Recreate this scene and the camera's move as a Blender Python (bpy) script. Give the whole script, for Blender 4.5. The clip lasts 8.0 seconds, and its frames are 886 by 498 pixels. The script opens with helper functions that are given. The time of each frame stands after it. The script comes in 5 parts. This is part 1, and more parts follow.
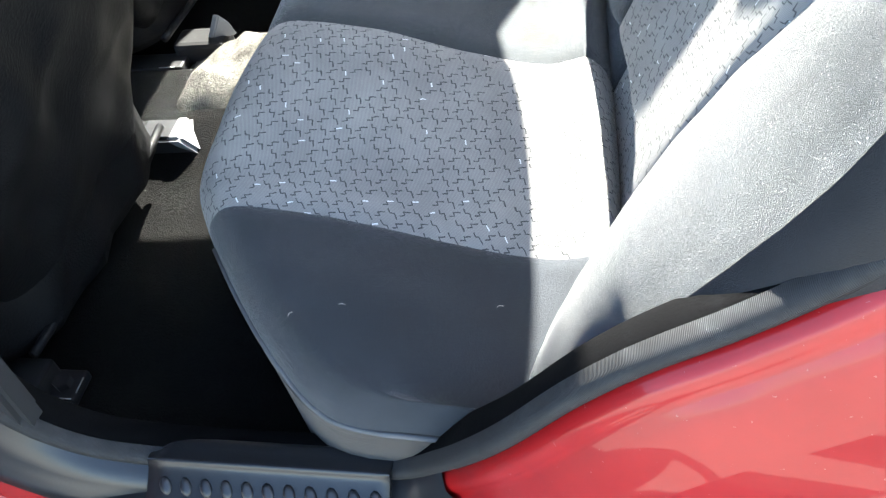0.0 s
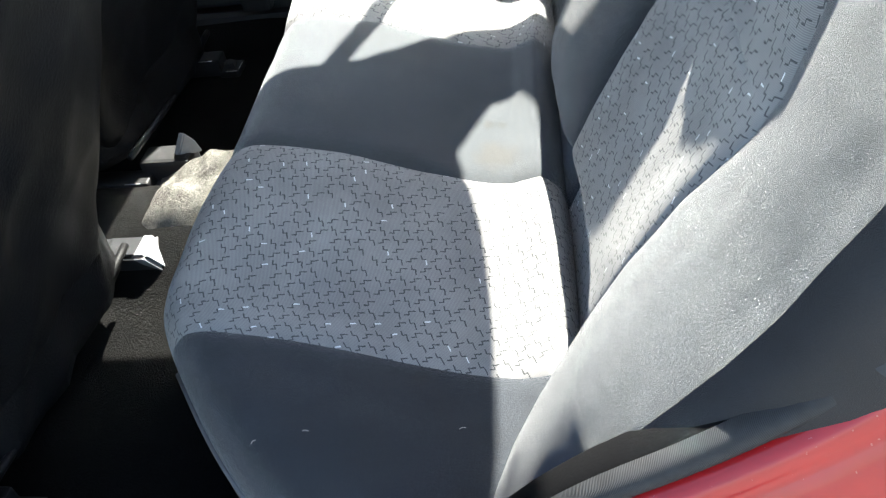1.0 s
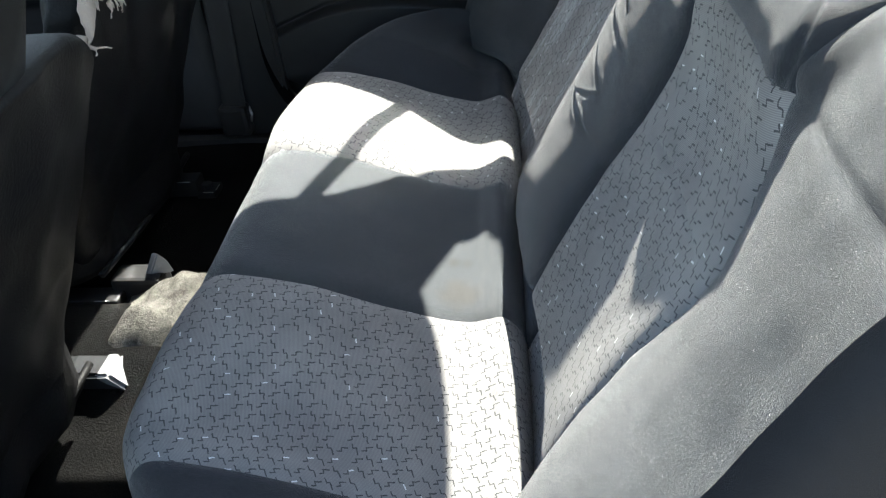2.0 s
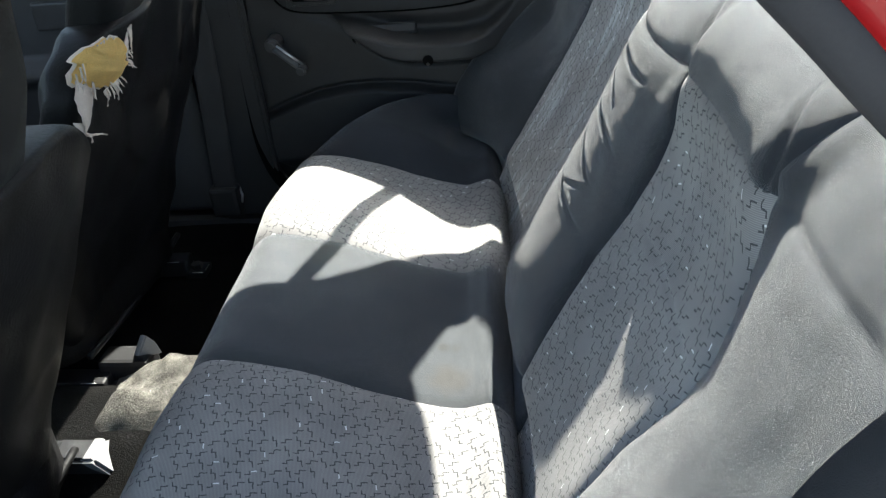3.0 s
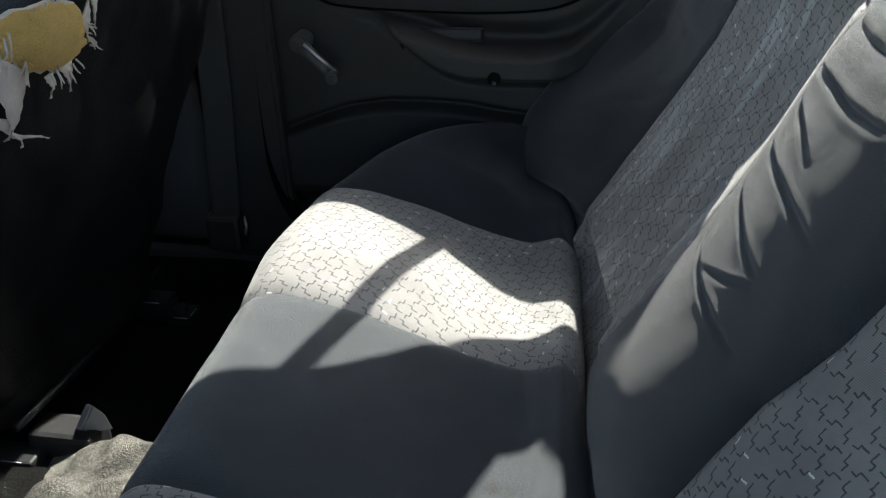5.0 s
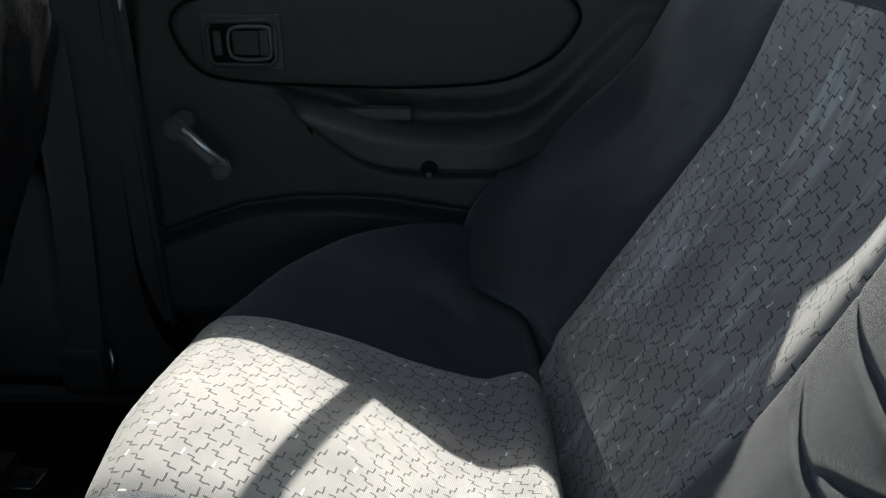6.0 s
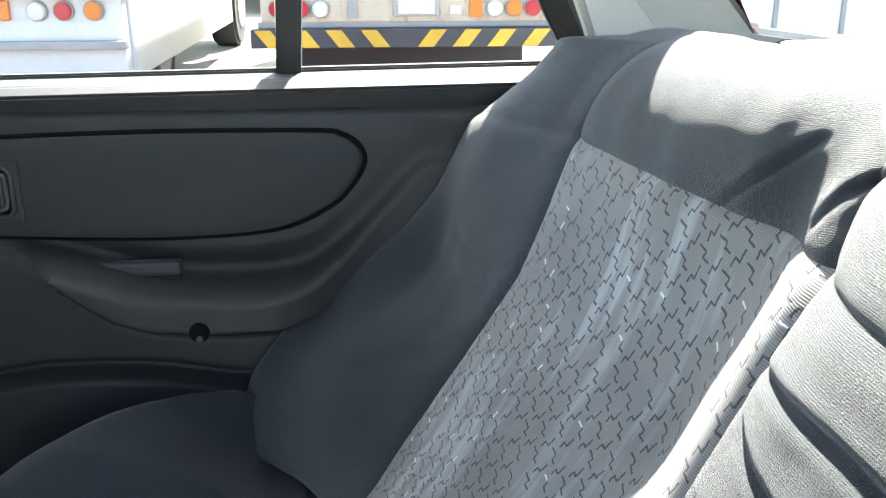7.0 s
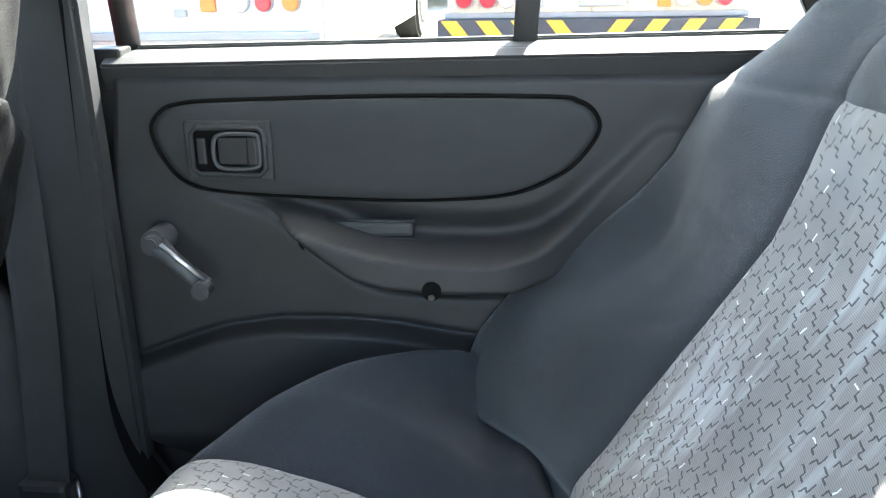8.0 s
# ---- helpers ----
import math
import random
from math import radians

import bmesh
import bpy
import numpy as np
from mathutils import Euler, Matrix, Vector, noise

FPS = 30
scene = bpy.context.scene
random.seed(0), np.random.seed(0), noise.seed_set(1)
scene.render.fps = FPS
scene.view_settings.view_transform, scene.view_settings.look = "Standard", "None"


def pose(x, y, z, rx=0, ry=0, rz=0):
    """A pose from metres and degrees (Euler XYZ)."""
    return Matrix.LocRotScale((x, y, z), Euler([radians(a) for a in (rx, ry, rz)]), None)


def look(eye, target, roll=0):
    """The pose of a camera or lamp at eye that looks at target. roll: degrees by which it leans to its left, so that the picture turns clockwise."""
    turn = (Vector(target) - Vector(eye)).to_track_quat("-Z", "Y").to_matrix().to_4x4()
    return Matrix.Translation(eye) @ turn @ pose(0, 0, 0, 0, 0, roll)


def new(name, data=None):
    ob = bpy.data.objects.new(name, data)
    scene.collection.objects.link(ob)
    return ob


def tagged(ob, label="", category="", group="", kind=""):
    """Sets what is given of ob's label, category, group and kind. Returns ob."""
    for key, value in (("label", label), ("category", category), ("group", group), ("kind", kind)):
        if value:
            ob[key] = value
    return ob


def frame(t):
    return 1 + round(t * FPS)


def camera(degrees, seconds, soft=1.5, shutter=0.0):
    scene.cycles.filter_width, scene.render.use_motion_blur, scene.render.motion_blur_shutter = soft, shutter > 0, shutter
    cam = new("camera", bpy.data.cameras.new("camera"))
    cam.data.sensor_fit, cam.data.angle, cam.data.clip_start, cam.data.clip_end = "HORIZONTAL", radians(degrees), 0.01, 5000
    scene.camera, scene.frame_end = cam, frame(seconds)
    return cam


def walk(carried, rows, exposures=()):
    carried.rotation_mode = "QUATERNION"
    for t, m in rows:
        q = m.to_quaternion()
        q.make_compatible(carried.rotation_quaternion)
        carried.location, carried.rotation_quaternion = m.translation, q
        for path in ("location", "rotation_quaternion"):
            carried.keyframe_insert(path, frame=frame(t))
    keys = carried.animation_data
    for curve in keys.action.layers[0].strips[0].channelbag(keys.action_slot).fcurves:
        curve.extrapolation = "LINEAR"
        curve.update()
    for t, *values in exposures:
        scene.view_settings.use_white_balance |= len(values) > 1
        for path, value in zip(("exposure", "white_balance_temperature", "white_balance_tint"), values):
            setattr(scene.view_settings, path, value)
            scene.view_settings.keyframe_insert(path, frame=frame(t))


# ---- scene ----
cam = camera(50.6, 8.0, soft=1.25)
PATH = [
    (0, (0.299, 0.069, 1.143), (-0.182, 1.373, -0.295), -14.5),
    (0.5, (0.311, 0.08, 1.157), (-0.137, 1.449, -0.231), -14.0),
    (1, (0.311, 0.08, 1.177), (-0.102, 1.53, -0.137), -12.6),
    (1.5, (0.319, 0.073, 1.195), (-0.069, 1.603, -0.034), -11.4),
    (2, (0.327, 0.074, 1.219), (-0.019, 1.683, 0.083), -7.9),
    (2.2, (0.326, 0.077, 1.229), (-0.009, 1.713, 0.129), -7.3),
    (3.3, (0.324, 0.073, 1.245), (0.027, 1.834, 0.345), -6.1),
    (3.5, (0.325, 0.078, 1.248), (0.083, 1.884, 0.425), -4.1),
    (4, (0.308, 0.104, 1.236), (0.046, 1.894, 0.383), -3.9),
    (4.2, (0.292, 0.143, 1.223), (0.001, 1.908, 0.329), -3.6),
    (5.3, (0.191, 0.517, 1.062), (-0.184, 2.232, 0.104), -2.3),
    (5.5, (0.161, 0.565, 1.043), (-0.142, 2.312, 0.118), -1.1),
    (5.8, (0.128, 0.675, 1.004), (-0.057, 2.486, 0.176), -3.1),
    (6, (0.15, 0.712, 1.01), (-0.033, 2.534, 0.208), -1.4),
    (6.5, (0.197, 0.808, 1.012), (0.112, 2.689, 0.34), 0.6),
    (7, (0.218, 0.851, 1.037), (0.345, 2.744, 0.404), -0.1),
    (7.5, (0.202, 0.846, 1.016), (0.261, 2.756, 0.427), -1.2),
    (8, (0.152, 0.832, 1.012), (-0.069, 2.715, 0.374), -1.2),
]
EXPOSURES = [(t, stops, 6600, 4) for t, stops in ((0.0, 3.75), (1.0, 3.2), (1.5, 2.85), (2.0, 2.65), (3.5, 2.45), (4.2, 2.3), (5.5, 1.55), (6.0, 1.5), (6.5, 2.8), (7.0, 3.3), (7.5, 3.4), (8.0, 4.05))]
walk(cam, [(t, look(eye, target, roll)) for t, eye, target, roll in PATH], EXPOSURES)

# ---- light ----
TO_SUN = Vector((0.114, 0.30, 0.354)).normalized()
world = bpy.data.worlds.new("world")
scene.world = world
world.use_nodes = True
wn = world.node_tree
wn.nodes.clear()
sky = wn.nodes.new("ShaderNodeTexSky")
sky.sky_type = "NISHITA"
sky.sun_disc = False
sky.sun_elevation = math.asin(TO_SUN.z)
sky.sun_rotation = math.atan2(TO_SUN.x, TO_SUN.y)
bgd = wn.nodes.new("ShaderNodeBackground")
bgd.inputs["Strength"].default_value = 0.085
wout = wn.nodes.new("ShaderNodeOutputWorld")
wn.links.new(sky.outputs[0], bgd.inputs[0])
wn.links.new(bgd.outputs[0], wout.inputs[0])
sun_data = bpy.data.lights.new("sun", "SUN")
sun_data.energy, sun_data.angle, sun_data.color = 4.2, radians(0.6), (1.0, 0.96, 0.9)
sun = new("sun", sun_data)
sun.matrix_world = look(TO_SUN * 20, (0, 0, 0))


# ---- materials ----
class Nodes:
    """A small builder for node materials."""

    def __init__(self, name):
        self.mat = bpy.data.materials.new(name)
        self.mat.use_nodes = True
        self.t = self.mat.node_tree
        self.bsdf = self.t.nodes["Principled BSDF"]

    def add(self, kind, operation="", data_type="", noise_dimensions=""):
        n = self.t.nodes.new(kind)
        if operation:
            n.operation = operation
        if data_type:
            n.data_type = data_type
        if noise_dimensions:
            n.noise_dimensions = noise_dimensions
        return n

    def link(self, a, b):
        self.t.links.new(a, b)

    def set(self, **values):
        for k, v in values.items():
            self.bsdf.inputs[k.replace("_", " ")].default_value = v

    def math(self, op, a, b=None, c=None):
        n = self.add("ShaderNodeMath", operation=op)
        for k, v in enumerate((a, b, c)):
            if v is None:
                continue
            if isinstance(v, (int, float)):
                n.inputs[k].default_value = v
            else:
                self.link(v, n.inputs[k])
        return n.outputs[0]

    def noise(self, scale, detail=4.0, rough=0.6, coord=None, stretch=None):
        n = self.add("ShaderNodeTexNoise")
        n.inputs["Scale"].default_value, n.inputs["Detail"].default_value, n.inputs["Roughness"].default_value = scale, detail, rough
        src = coord or self.coord()
        if stretch:
            m = self.add("ShaderNodeMapping")
            m.inputs["Scale"].default_value = stretch
            self.link(src, m.inputs[0])
            src = m.outputs[0]
        self.link(src, n.inputs["Vector"])
        return n.outputs["Fac"]

    def coord(self, which="Object"):
        return self.add("ShaderNodeTexCoord").outputs[which]

    def ramp(self, fac, stops):
        n = self.add("ShaderNodeValToRGB")
        els = n.color_ramp.elements
        while len(els) < len(stops):
            els.new(0.5)
        for e, (p, c) in zip(els, stops):
            e.position, e.color = p, (*c, 1)
        self.link(fac, n.inputs[0])
        return n.outputs[0]

    def mix(self, fac, a, b):
        n = self.add("ShaderNodeMix", data_type="RGBA")
        for sock, v in ((n.inputs[0], fac), (n.inputs[6], a), (n.inputs[7], b)):
            if isinstance(v, (int, float)):
                sock.default_value = v
            elif isinstance(v, tuple):
                sock.default_value = (*v, 1)
            else:
                self.link(v, sock)
        return n.outputs[2]

    def bump(self, height, strength, distance=0.002, after=None):
        n = self.add("ShaderNodeBump")
        n.inputs["Strength"].default_value, n.inputs["Distance"].default_value = strength, distance
        self.link(height, n.inputs["Height"])
        if after:
            self.link(after, n.inputs["Normal"])
        return n.outputs[0]

    def done(self, color=None, normal=None, rough=None):
        if color is not None:
            if isinstance(color, tuple):
                self.bsdf.inputs["Base Color"].default_value = (*color, 1)
            else:
                self.link(color, self.bsdf.inputs["Base Color"])
        if normal is not None:
            self.link(normal, self.bsdf.inputs["Normal"])
        if rough is not None:
            self.link(rough, self.bsdf.inputs["Roughness"])
        return self.mat


def plain(name, color, rough=0.5, metal=0.0, vary=0.25, scale=30.0, bump=0.15, dist=0.001, coat=0.0, spec=0.5):
    """Paint, plastic, rubber or metal with grain at two scales."""
    n = Nodes(name)
    n.set(Roughness=rough, Metallic=metal, Coat_Weight=coat)
    n.bsdf.inputs["Specular IOR Level"].default_value = spec
    big, fine = n.noise(scale * 0.15, 3), n.noise(scale * 6, 3)
    mixed = n.math("ADD", n.math("MULTIPLY", big, 0.65), n.math("MULTIPLY", fine, 0.35))
    lo, hi = tuple(c * (1 - vary) for c in color), tuple(min(1.0, c * (1 + vary)) for c in color)
    col = n.ramp(mixed, [(0.3, lo), (0.7, hi)])
    return n.done(col, n.bump(fine, bump, dist))


def cloth_dark(name, color, sheen=0.3, gloss=0.62, spec=0.22, stains=()):
    """Velour: fine nap with faint streaks of wear and lint."""
    n = Nodes(name)
    n.set(Roughness=gloss, Sheen_Weight=sheen, Sheen_Roughness=0.35)
    n.bsdf.inputs["Specular IOR Level"].default_value = spec
    uv = n.coord("UV")
    nap, wear, grain = n.noise(800, 2, 0.6, uv), n.noise(9, 4, 0.6, uv), n.noise(260, 3, 0.7, uv)
    f = n.math("ADD", n.math("MULTIPLY", nap, 0.4), n.math("ADD", n.math("MULTIPLY", wear, 0.35), n.math("MULTIPLY", grain, 0.25)))
    col = n.ramp(f, [(0.34, tuple(c * 0.62 for c in color)), (0.52, color), (0.68, tuple(c * 1.6 for c in color))])
    lint = n.ramp(n.noise(230, 1, 0.5, uv), [(0.80, (0, 0, 0)), (0.83, (1, 1, 1))])
    col = n.mix(n.math("MULTIPLY", lint, 0.35), col, (0.4, 0.4, 0.4))
    for x, y, r, tint, amount in stains:
        away = n.add("ShaderNodeVectorMath", operation="DISTANCE")
        n.link(n.coord(), away.inputs[0])
        away.inputs[1].default_value = (x, y, 0.49)
        edge = n.math("ADD", n.math("DIVIDE", away.outputs["Value"], r), n.math("MULTIPLY", n.math("SUBTRACT", n.noise(1.6 / r, 4), 0.5), 0.9))
        col = n.mix(n.math("MULTIPLY", n.ramp(edge, [(0.45, (1, 1, 1)), (1.0, (0, 0, 0))]), amount), col, tint)
    ribs = n.add("ShaderNodeTexWave")
    ribs.bands_direction = "Y"
    ribs.inputs["Scale"].default_value, ribs.inputs["Distortion"].default_value, ribs.inputs["Detail Scale"].default_value = 270, 1.2, 40
    n.link(uv, ribs.inputs["Vector"])
    return n.done(col, n.bump(n.math("ADD", n.math("MULTIPLY", ribs.outputs["Fac"], 0.14), n.math("ADD", n.noise(1500, 2, 0.6, uv), n.math("MULTIPLY", n.noise(420, 2, 0.6, uv), 0.75))), 0.75, 0.0012))


def cloth_pattern(name, streaks=0.0):
    """Grey twill woven with a stepped meander of short dark dashes and a few white ones."""
    n = Nodes(name)
    n.set(Roughness=0.9, Sheen_Weight=0.15)
    n.bsdf.inputs["Specular IOR Level"].default_value = 0.15
    uv = n.coord("UV")
    sep = n.add("ShaderNodeSeparateXYZ")
    n.link(uv, sep.inputs[0])
    # dashes with a jog in the middle, lying and standing by turns in a tilted chequer
    pitch, tilt = 0.0138, radians(14)
    u0 = n.math("ADD", sep.outputs[0], n.math("MULTIPLY", n.noise(160, 2, 0.5, uv), 0.003))
    v0 = n.math("ADD", sep.outputs[1], n.math("MULTIPLY", n.noise(140, 2, 0.5, uv), 0.003))
    u = n.math("DIVIDE", n.math("ADD", n.math("MULTIPLY", u0, math.cos(tilt)), n.math("MULTIPLY", v0, math.sin(tilt))), pitch)
    v = n.math("DIVIDE", n.math("SUBTRACT", n.math("MULTIPLY", v0, math.cos(tilt)), n.math("MULTIPLY", u0, math.sin(tilt))), pitch)
    i, j = n.math("FLOOR", u), n.math("FLOOR", v)
    a0, b0 = n.math("SUBTRACT", n.math("SUBTRACT", u, i), 0.5), n.math("SUBTRACT", n.math("SUBTRACT", v, j), 0.5)
    odd = n.math("FLOORED_MODULO", n.math("ADD", i, j), 2.0)
    even = n.math("SUBTRACT", 1.0, odd)
    a = n.math("ADD", n.math("MULTIPLY", a0, even), n.math("MULTIPLY", b0, odd))
    b = n.math("SUBTRACT", n.math("MULTIPLY", b0, even), n.math("MULTIPLY", a0, odd))
    jog = n.math("MULTIPLY", n.math("SIGN", n.math("ADD", a, 0.08)), 0.15)
    run = n.math("MULTIPLY", n.math("LESS_THAN", n.math("ABSOLUTE", n.math("SUBTRACT", b, jog)), 0.054), n.math("LESS_THAN", n.math("ABSOLUTE", a), 0.495))
    step = n.math("MULTIPLY", n.math("LESS_THAN", n.math("ABSOLUTE", n.math("ADD", a, 0.08)), 0.049), n.math("LESS_THAN", n.math("ABSOLUTE", b), 0.19))
    cell = n.add("ShaderNodeCombineXYZ")
    n.link(i, cell.inputs[0])
    n.link(j, cell.inputs[1])
    rnd = n.add("ShaderNodeTexWhiteNoise", noise_dimensions="3D")
    n.link(cell.outputs[0], rnd.inputs["Vector"])
    r = rnd.outputs["Value"]
    dark = n.math("MULTIPLY", n.math("MAXIMUM", run, step), n.math("GREATER_THAN", r, 0.10))
    white = n.math("MULTIPLY", n.math("MULTIPLY", run, n.math("GREATER_THAN", r, 0.93)), n.math("GREATER_THAN", a, 0.0))
    twill = n.add("ShaderNodeTexWave")
    twill.inputs["Scale"].default_value = 210
    twill.inputs["Distortion"].default_value = 0.6
    m = n.add("ShaderNodeMapping")
    m.inputs["Rotation"].default_value = (0, 0, 1.35)
    n.link(uv, m.inputs[0])
    n.link(m.outputs[0], twill.inputs["Vector"])
    wear = n.noise(11, 4, 0.6, uv)
    base = n.ramp(n.math("ADD", n.math("MULTIPLY", wear, 0.7), n.math("MULTIPLY", twill.outputs["Fac"], 0.3)),
                  [(0.22, (0.153, 0.149, 0.150)), (0.5, (0.232, 0.226, 0.222)), (0.78, (0.318, 0.310, 0.300))])
    if streaks:
        pale = n.ramp(n.noise(1.0, 4, 0.6, uv, (34, 5, 1)), [(0.52, (0, 0, 0)), (0.66, (1, 1, 1))])
        base = n.mix(n.math("MULTIPLY", pale, streaks), base, (0.46, 0.48, 0.50))
    col = n.mix(n.math("MULTIPLY", dark, 0.80), base, (0.032, 0.034, 0.038))
    col = n.mix(white, col, (0.7, 0.7, 0.7))
    h = n.math("SUBTRACT", n.math("ADD", twill.outputs["Fac"], n.math("MULTIPLY", n.noise(700, 2, 0.6, uv), 0.6)), n.math("MULTIPLY", dark, 0.8))
    return n.done(col, n.bump(h, 0.22, 0.0005))


def carpet_mat(name, color, dust):
    n = Nodes(name)
    n.set(Roughness=1.0)
    n.bsdf.inputs["Specular IOR Level"].default_value = 0.1
    f, d = n.noise(330, 3, 0.8), n.noise(7, 5, 0.7)
    col = n.mix(n.ramp(d, [(0.45, (0, 0, 0)), (0.8, (1, 1, 1))]), n.ramp(f, [(0.3, tuple(c * 0.5 for c in color)), (0.7, tuple(c * 1.6 for c in color))]), dust)
    return n.done(col, n.bump(f, 1.0, 0.007))


def red_paint(name):
    """Glossy red car paint with fine scratches and dust."""
    n = Nodes(name)
    n.set(Roughness=0.45, Coat_Weight=0.45, Coat_Roughness=0.03)
    n.bsdf.inputs["Specular IOR Level"].default_value = 0.3
    dust = n.noise(14, 6, 0.7)
    spots = n.ramp(n.noise(240, 2, 0.5), [(0.72, (0, 0, 0)), (0.76, (1, 1, 1))])
    col = n.ramp(dust, [(0.3, (0.28, 0.0035, 0.0055)), (0.7, (0.34, 0.006, 0.008))])
    col = n.mix(n.math("MULTIPLY", spots, 0.25), col, (0.5, 0.3, 0.28))
    return n.done(col, n.bump(n.noise(3, 2), 0.03, 0.01))


def ribbed(name, color, scale=260.0):
    """Ribbed rubber strip: ribs run across the strip's length."""
    n = Nodes(name)
    n.set(Roughness=0.72)
    uv = n.coord("UV")
    w = n.add("ShaderNodeTexWave")
    w.inputs["Scale"].default_value = scale
    w.inputs["Distortion"].default_value = 0.3
    n.link(uv, w.inputs["Vector"])
    g = n.noise(60, 3, 0.6, uv)
    col = n.ramp(g, [(0.3, tuple(c * 0.6 for c in color)), (0.7, tuple(c * 1.4 for c in color))])
    return n.done(col, n.bump(w.outputs["Fac"], 0.3, 0.002))


VELOUR = cloth_dark("velour_blue_grey", (0.025, 0.030, 0.037), 0.32)
VELOUR_WORN = cloth_dark("worn_flat_velour", (0.028, 0.034, 0.041), 0.38, 0.58, 0.38,
                         stains=((0.124, 1.070, 0.011, (0.010, 0.010, 0.010), 0.75), (0.142, 1.072, 0.008, (0.012, 0.012, 0.011), 0.6), (0.140, 1.010, 0.034, (0.030, 0.026, 0.020), 0.6), (-0.06, 1.19, 0.03, (0.045, 0.05, 0.055), 0.4)))
VELOUR_SIDE = cloth_dark("velour_side", (0.023, 0.027, 0.034), 0.26)
TWILL = cloth_pattern("patterned_twill")
TWILL_WORN = cloth_pattern("worn_patterned_twill", 0.7)
SKIRT = cloth_dark("skirt_cloth", (0.088, 0.078, 0.07), 0.1, 0.9)
PIPING = plain("piping", (0.03, 0.032, 0.036), 0.8, bump=0.4)
PIPING_PALE = plain("dusty_piping", (0.10, 0.10, 0.105), 0.9, vary=0.4, scale=120, bump=0.5)
VINYL = plain("black_vinyl", (0.0125, 0.0125, 0.0145), 0.5, scale=160, bump=0.6, dist=0.0008, spec=0.3)
TRIM = plain("grey_trim_plastic", (0.018, 0.0188, 0.0205), 0.6, scale=120, bump=0.35, dist=0.0006)
TRIM_CLOTH = plain("door_insert_vinyl", (0.028, 0.0295, 0.031), 0.7, vary=0.12, scale=200, bump=0.3, dist=0.0004, spec=0.3)
SHINY_TRIM = plain("satin_black_trim", (0.016, 0.017, 0.02), 0.32, vary=0.2, scale=60, bump=0.15, dist=0.0005)
BLACK = plain("black_plastic", (0.012, 0.012, 0.013), 0.5, scale=80, bump=0.2)
RUBBER = plain("black_rubber", (0.0032, 0.0032, 0.0036), 0.85, scale=60, bump=0.3, spec=0.05)
RIBBED = ribbed("ribbed_rubber", (0.013, 0.0133, 0.0145))
GREY = plain("grey_plastic", (0.20, 0.20, 0.205), 0.5, vary=0.12, scale=40)
CHROME = plain("worn_chrome", (0.55, 0.55, 0.55), 0.3, metal=1.0, vary=0.2)
COVER = plain("black_seat_cover", (0.0065, 0.0065, 0.007), 0.5, scale=50, bump=0.5, dist=0.002, spec=0.14)
COVER_TOP = cloth_dark("headrest_cloth", (0.0055, 0.0056, 0.006), 0.06, 0.6, 0.14)
FOAM = plain("yellow_foam", (0.80, 0.52, 0.17), 0.95, scale=90, bump=1.0, dist=0.006)
FRAY = plain("frayed_lining", (0.58, 0.50, 0.44), 0.95, scale=90, bump=0.5)
# black carpet, its colour lowered further for the shade on the floor
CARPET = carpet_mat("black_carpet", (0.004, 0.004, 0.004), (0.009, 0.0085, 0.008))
# pale dust, with the sunlight on the hump put into its colour
CARPET_SUNLIT_DUST = carpet_mat("sunlit_dusty_carpet", (0.11, 0.105, 0.095), (0.44, 0.42, 0.37))
HEADLINER = plain("headliner", (0.42, 0.41, 0.38), 0.9, vary=0.08, scale=60, bump=0.3)
RED = red_paint("red_car_paint")


# ---- mesh helpers ----
def attach(ob, parent):
    if parent:
        ob.parent = parent
        if parent.type == "EMPTY":
            ob.matrix_parent_inverse = Matrix.Translation(-parent.location)


def link_mesh(name, verts, faces, mat, parent=None, label="", uvs=None, smooth=True):
    me = bpy.data.meshes.new(name)
    me.from_pydata([tuple(v) for v in verts], [], faces)
    if uvs is not None:
        layer = me.uv_layers.new(name="uv")
        for lp in me.loops:
            layer.data[lp.index].uv = uvs[lp.vertex_index]
    if smooth:
        me.polygons.foreach_set("use_smooth", [True] * len(me.polygons))
    me.materials.append(mat)
    me.update()
    ob = new(name, me)
    attach(ob, parent)
    if label:
        ob["label"] = label
    return ob


def part(name, bm, mat, parent=None, label="", smooth=False):
    me = bpy.data.meshes.new(name)
    bm.normal_update()
    bm.to_mesh(me)
    bm.free()
    if smooth:
        me.polygons.foreach_set("use_smooth", [True] * len(me.polygons))
    me.materials.append(mat)
    ob = new(name, me)
    attach(ob, parent)
    if label:
        ob["label"] = label
    return ob


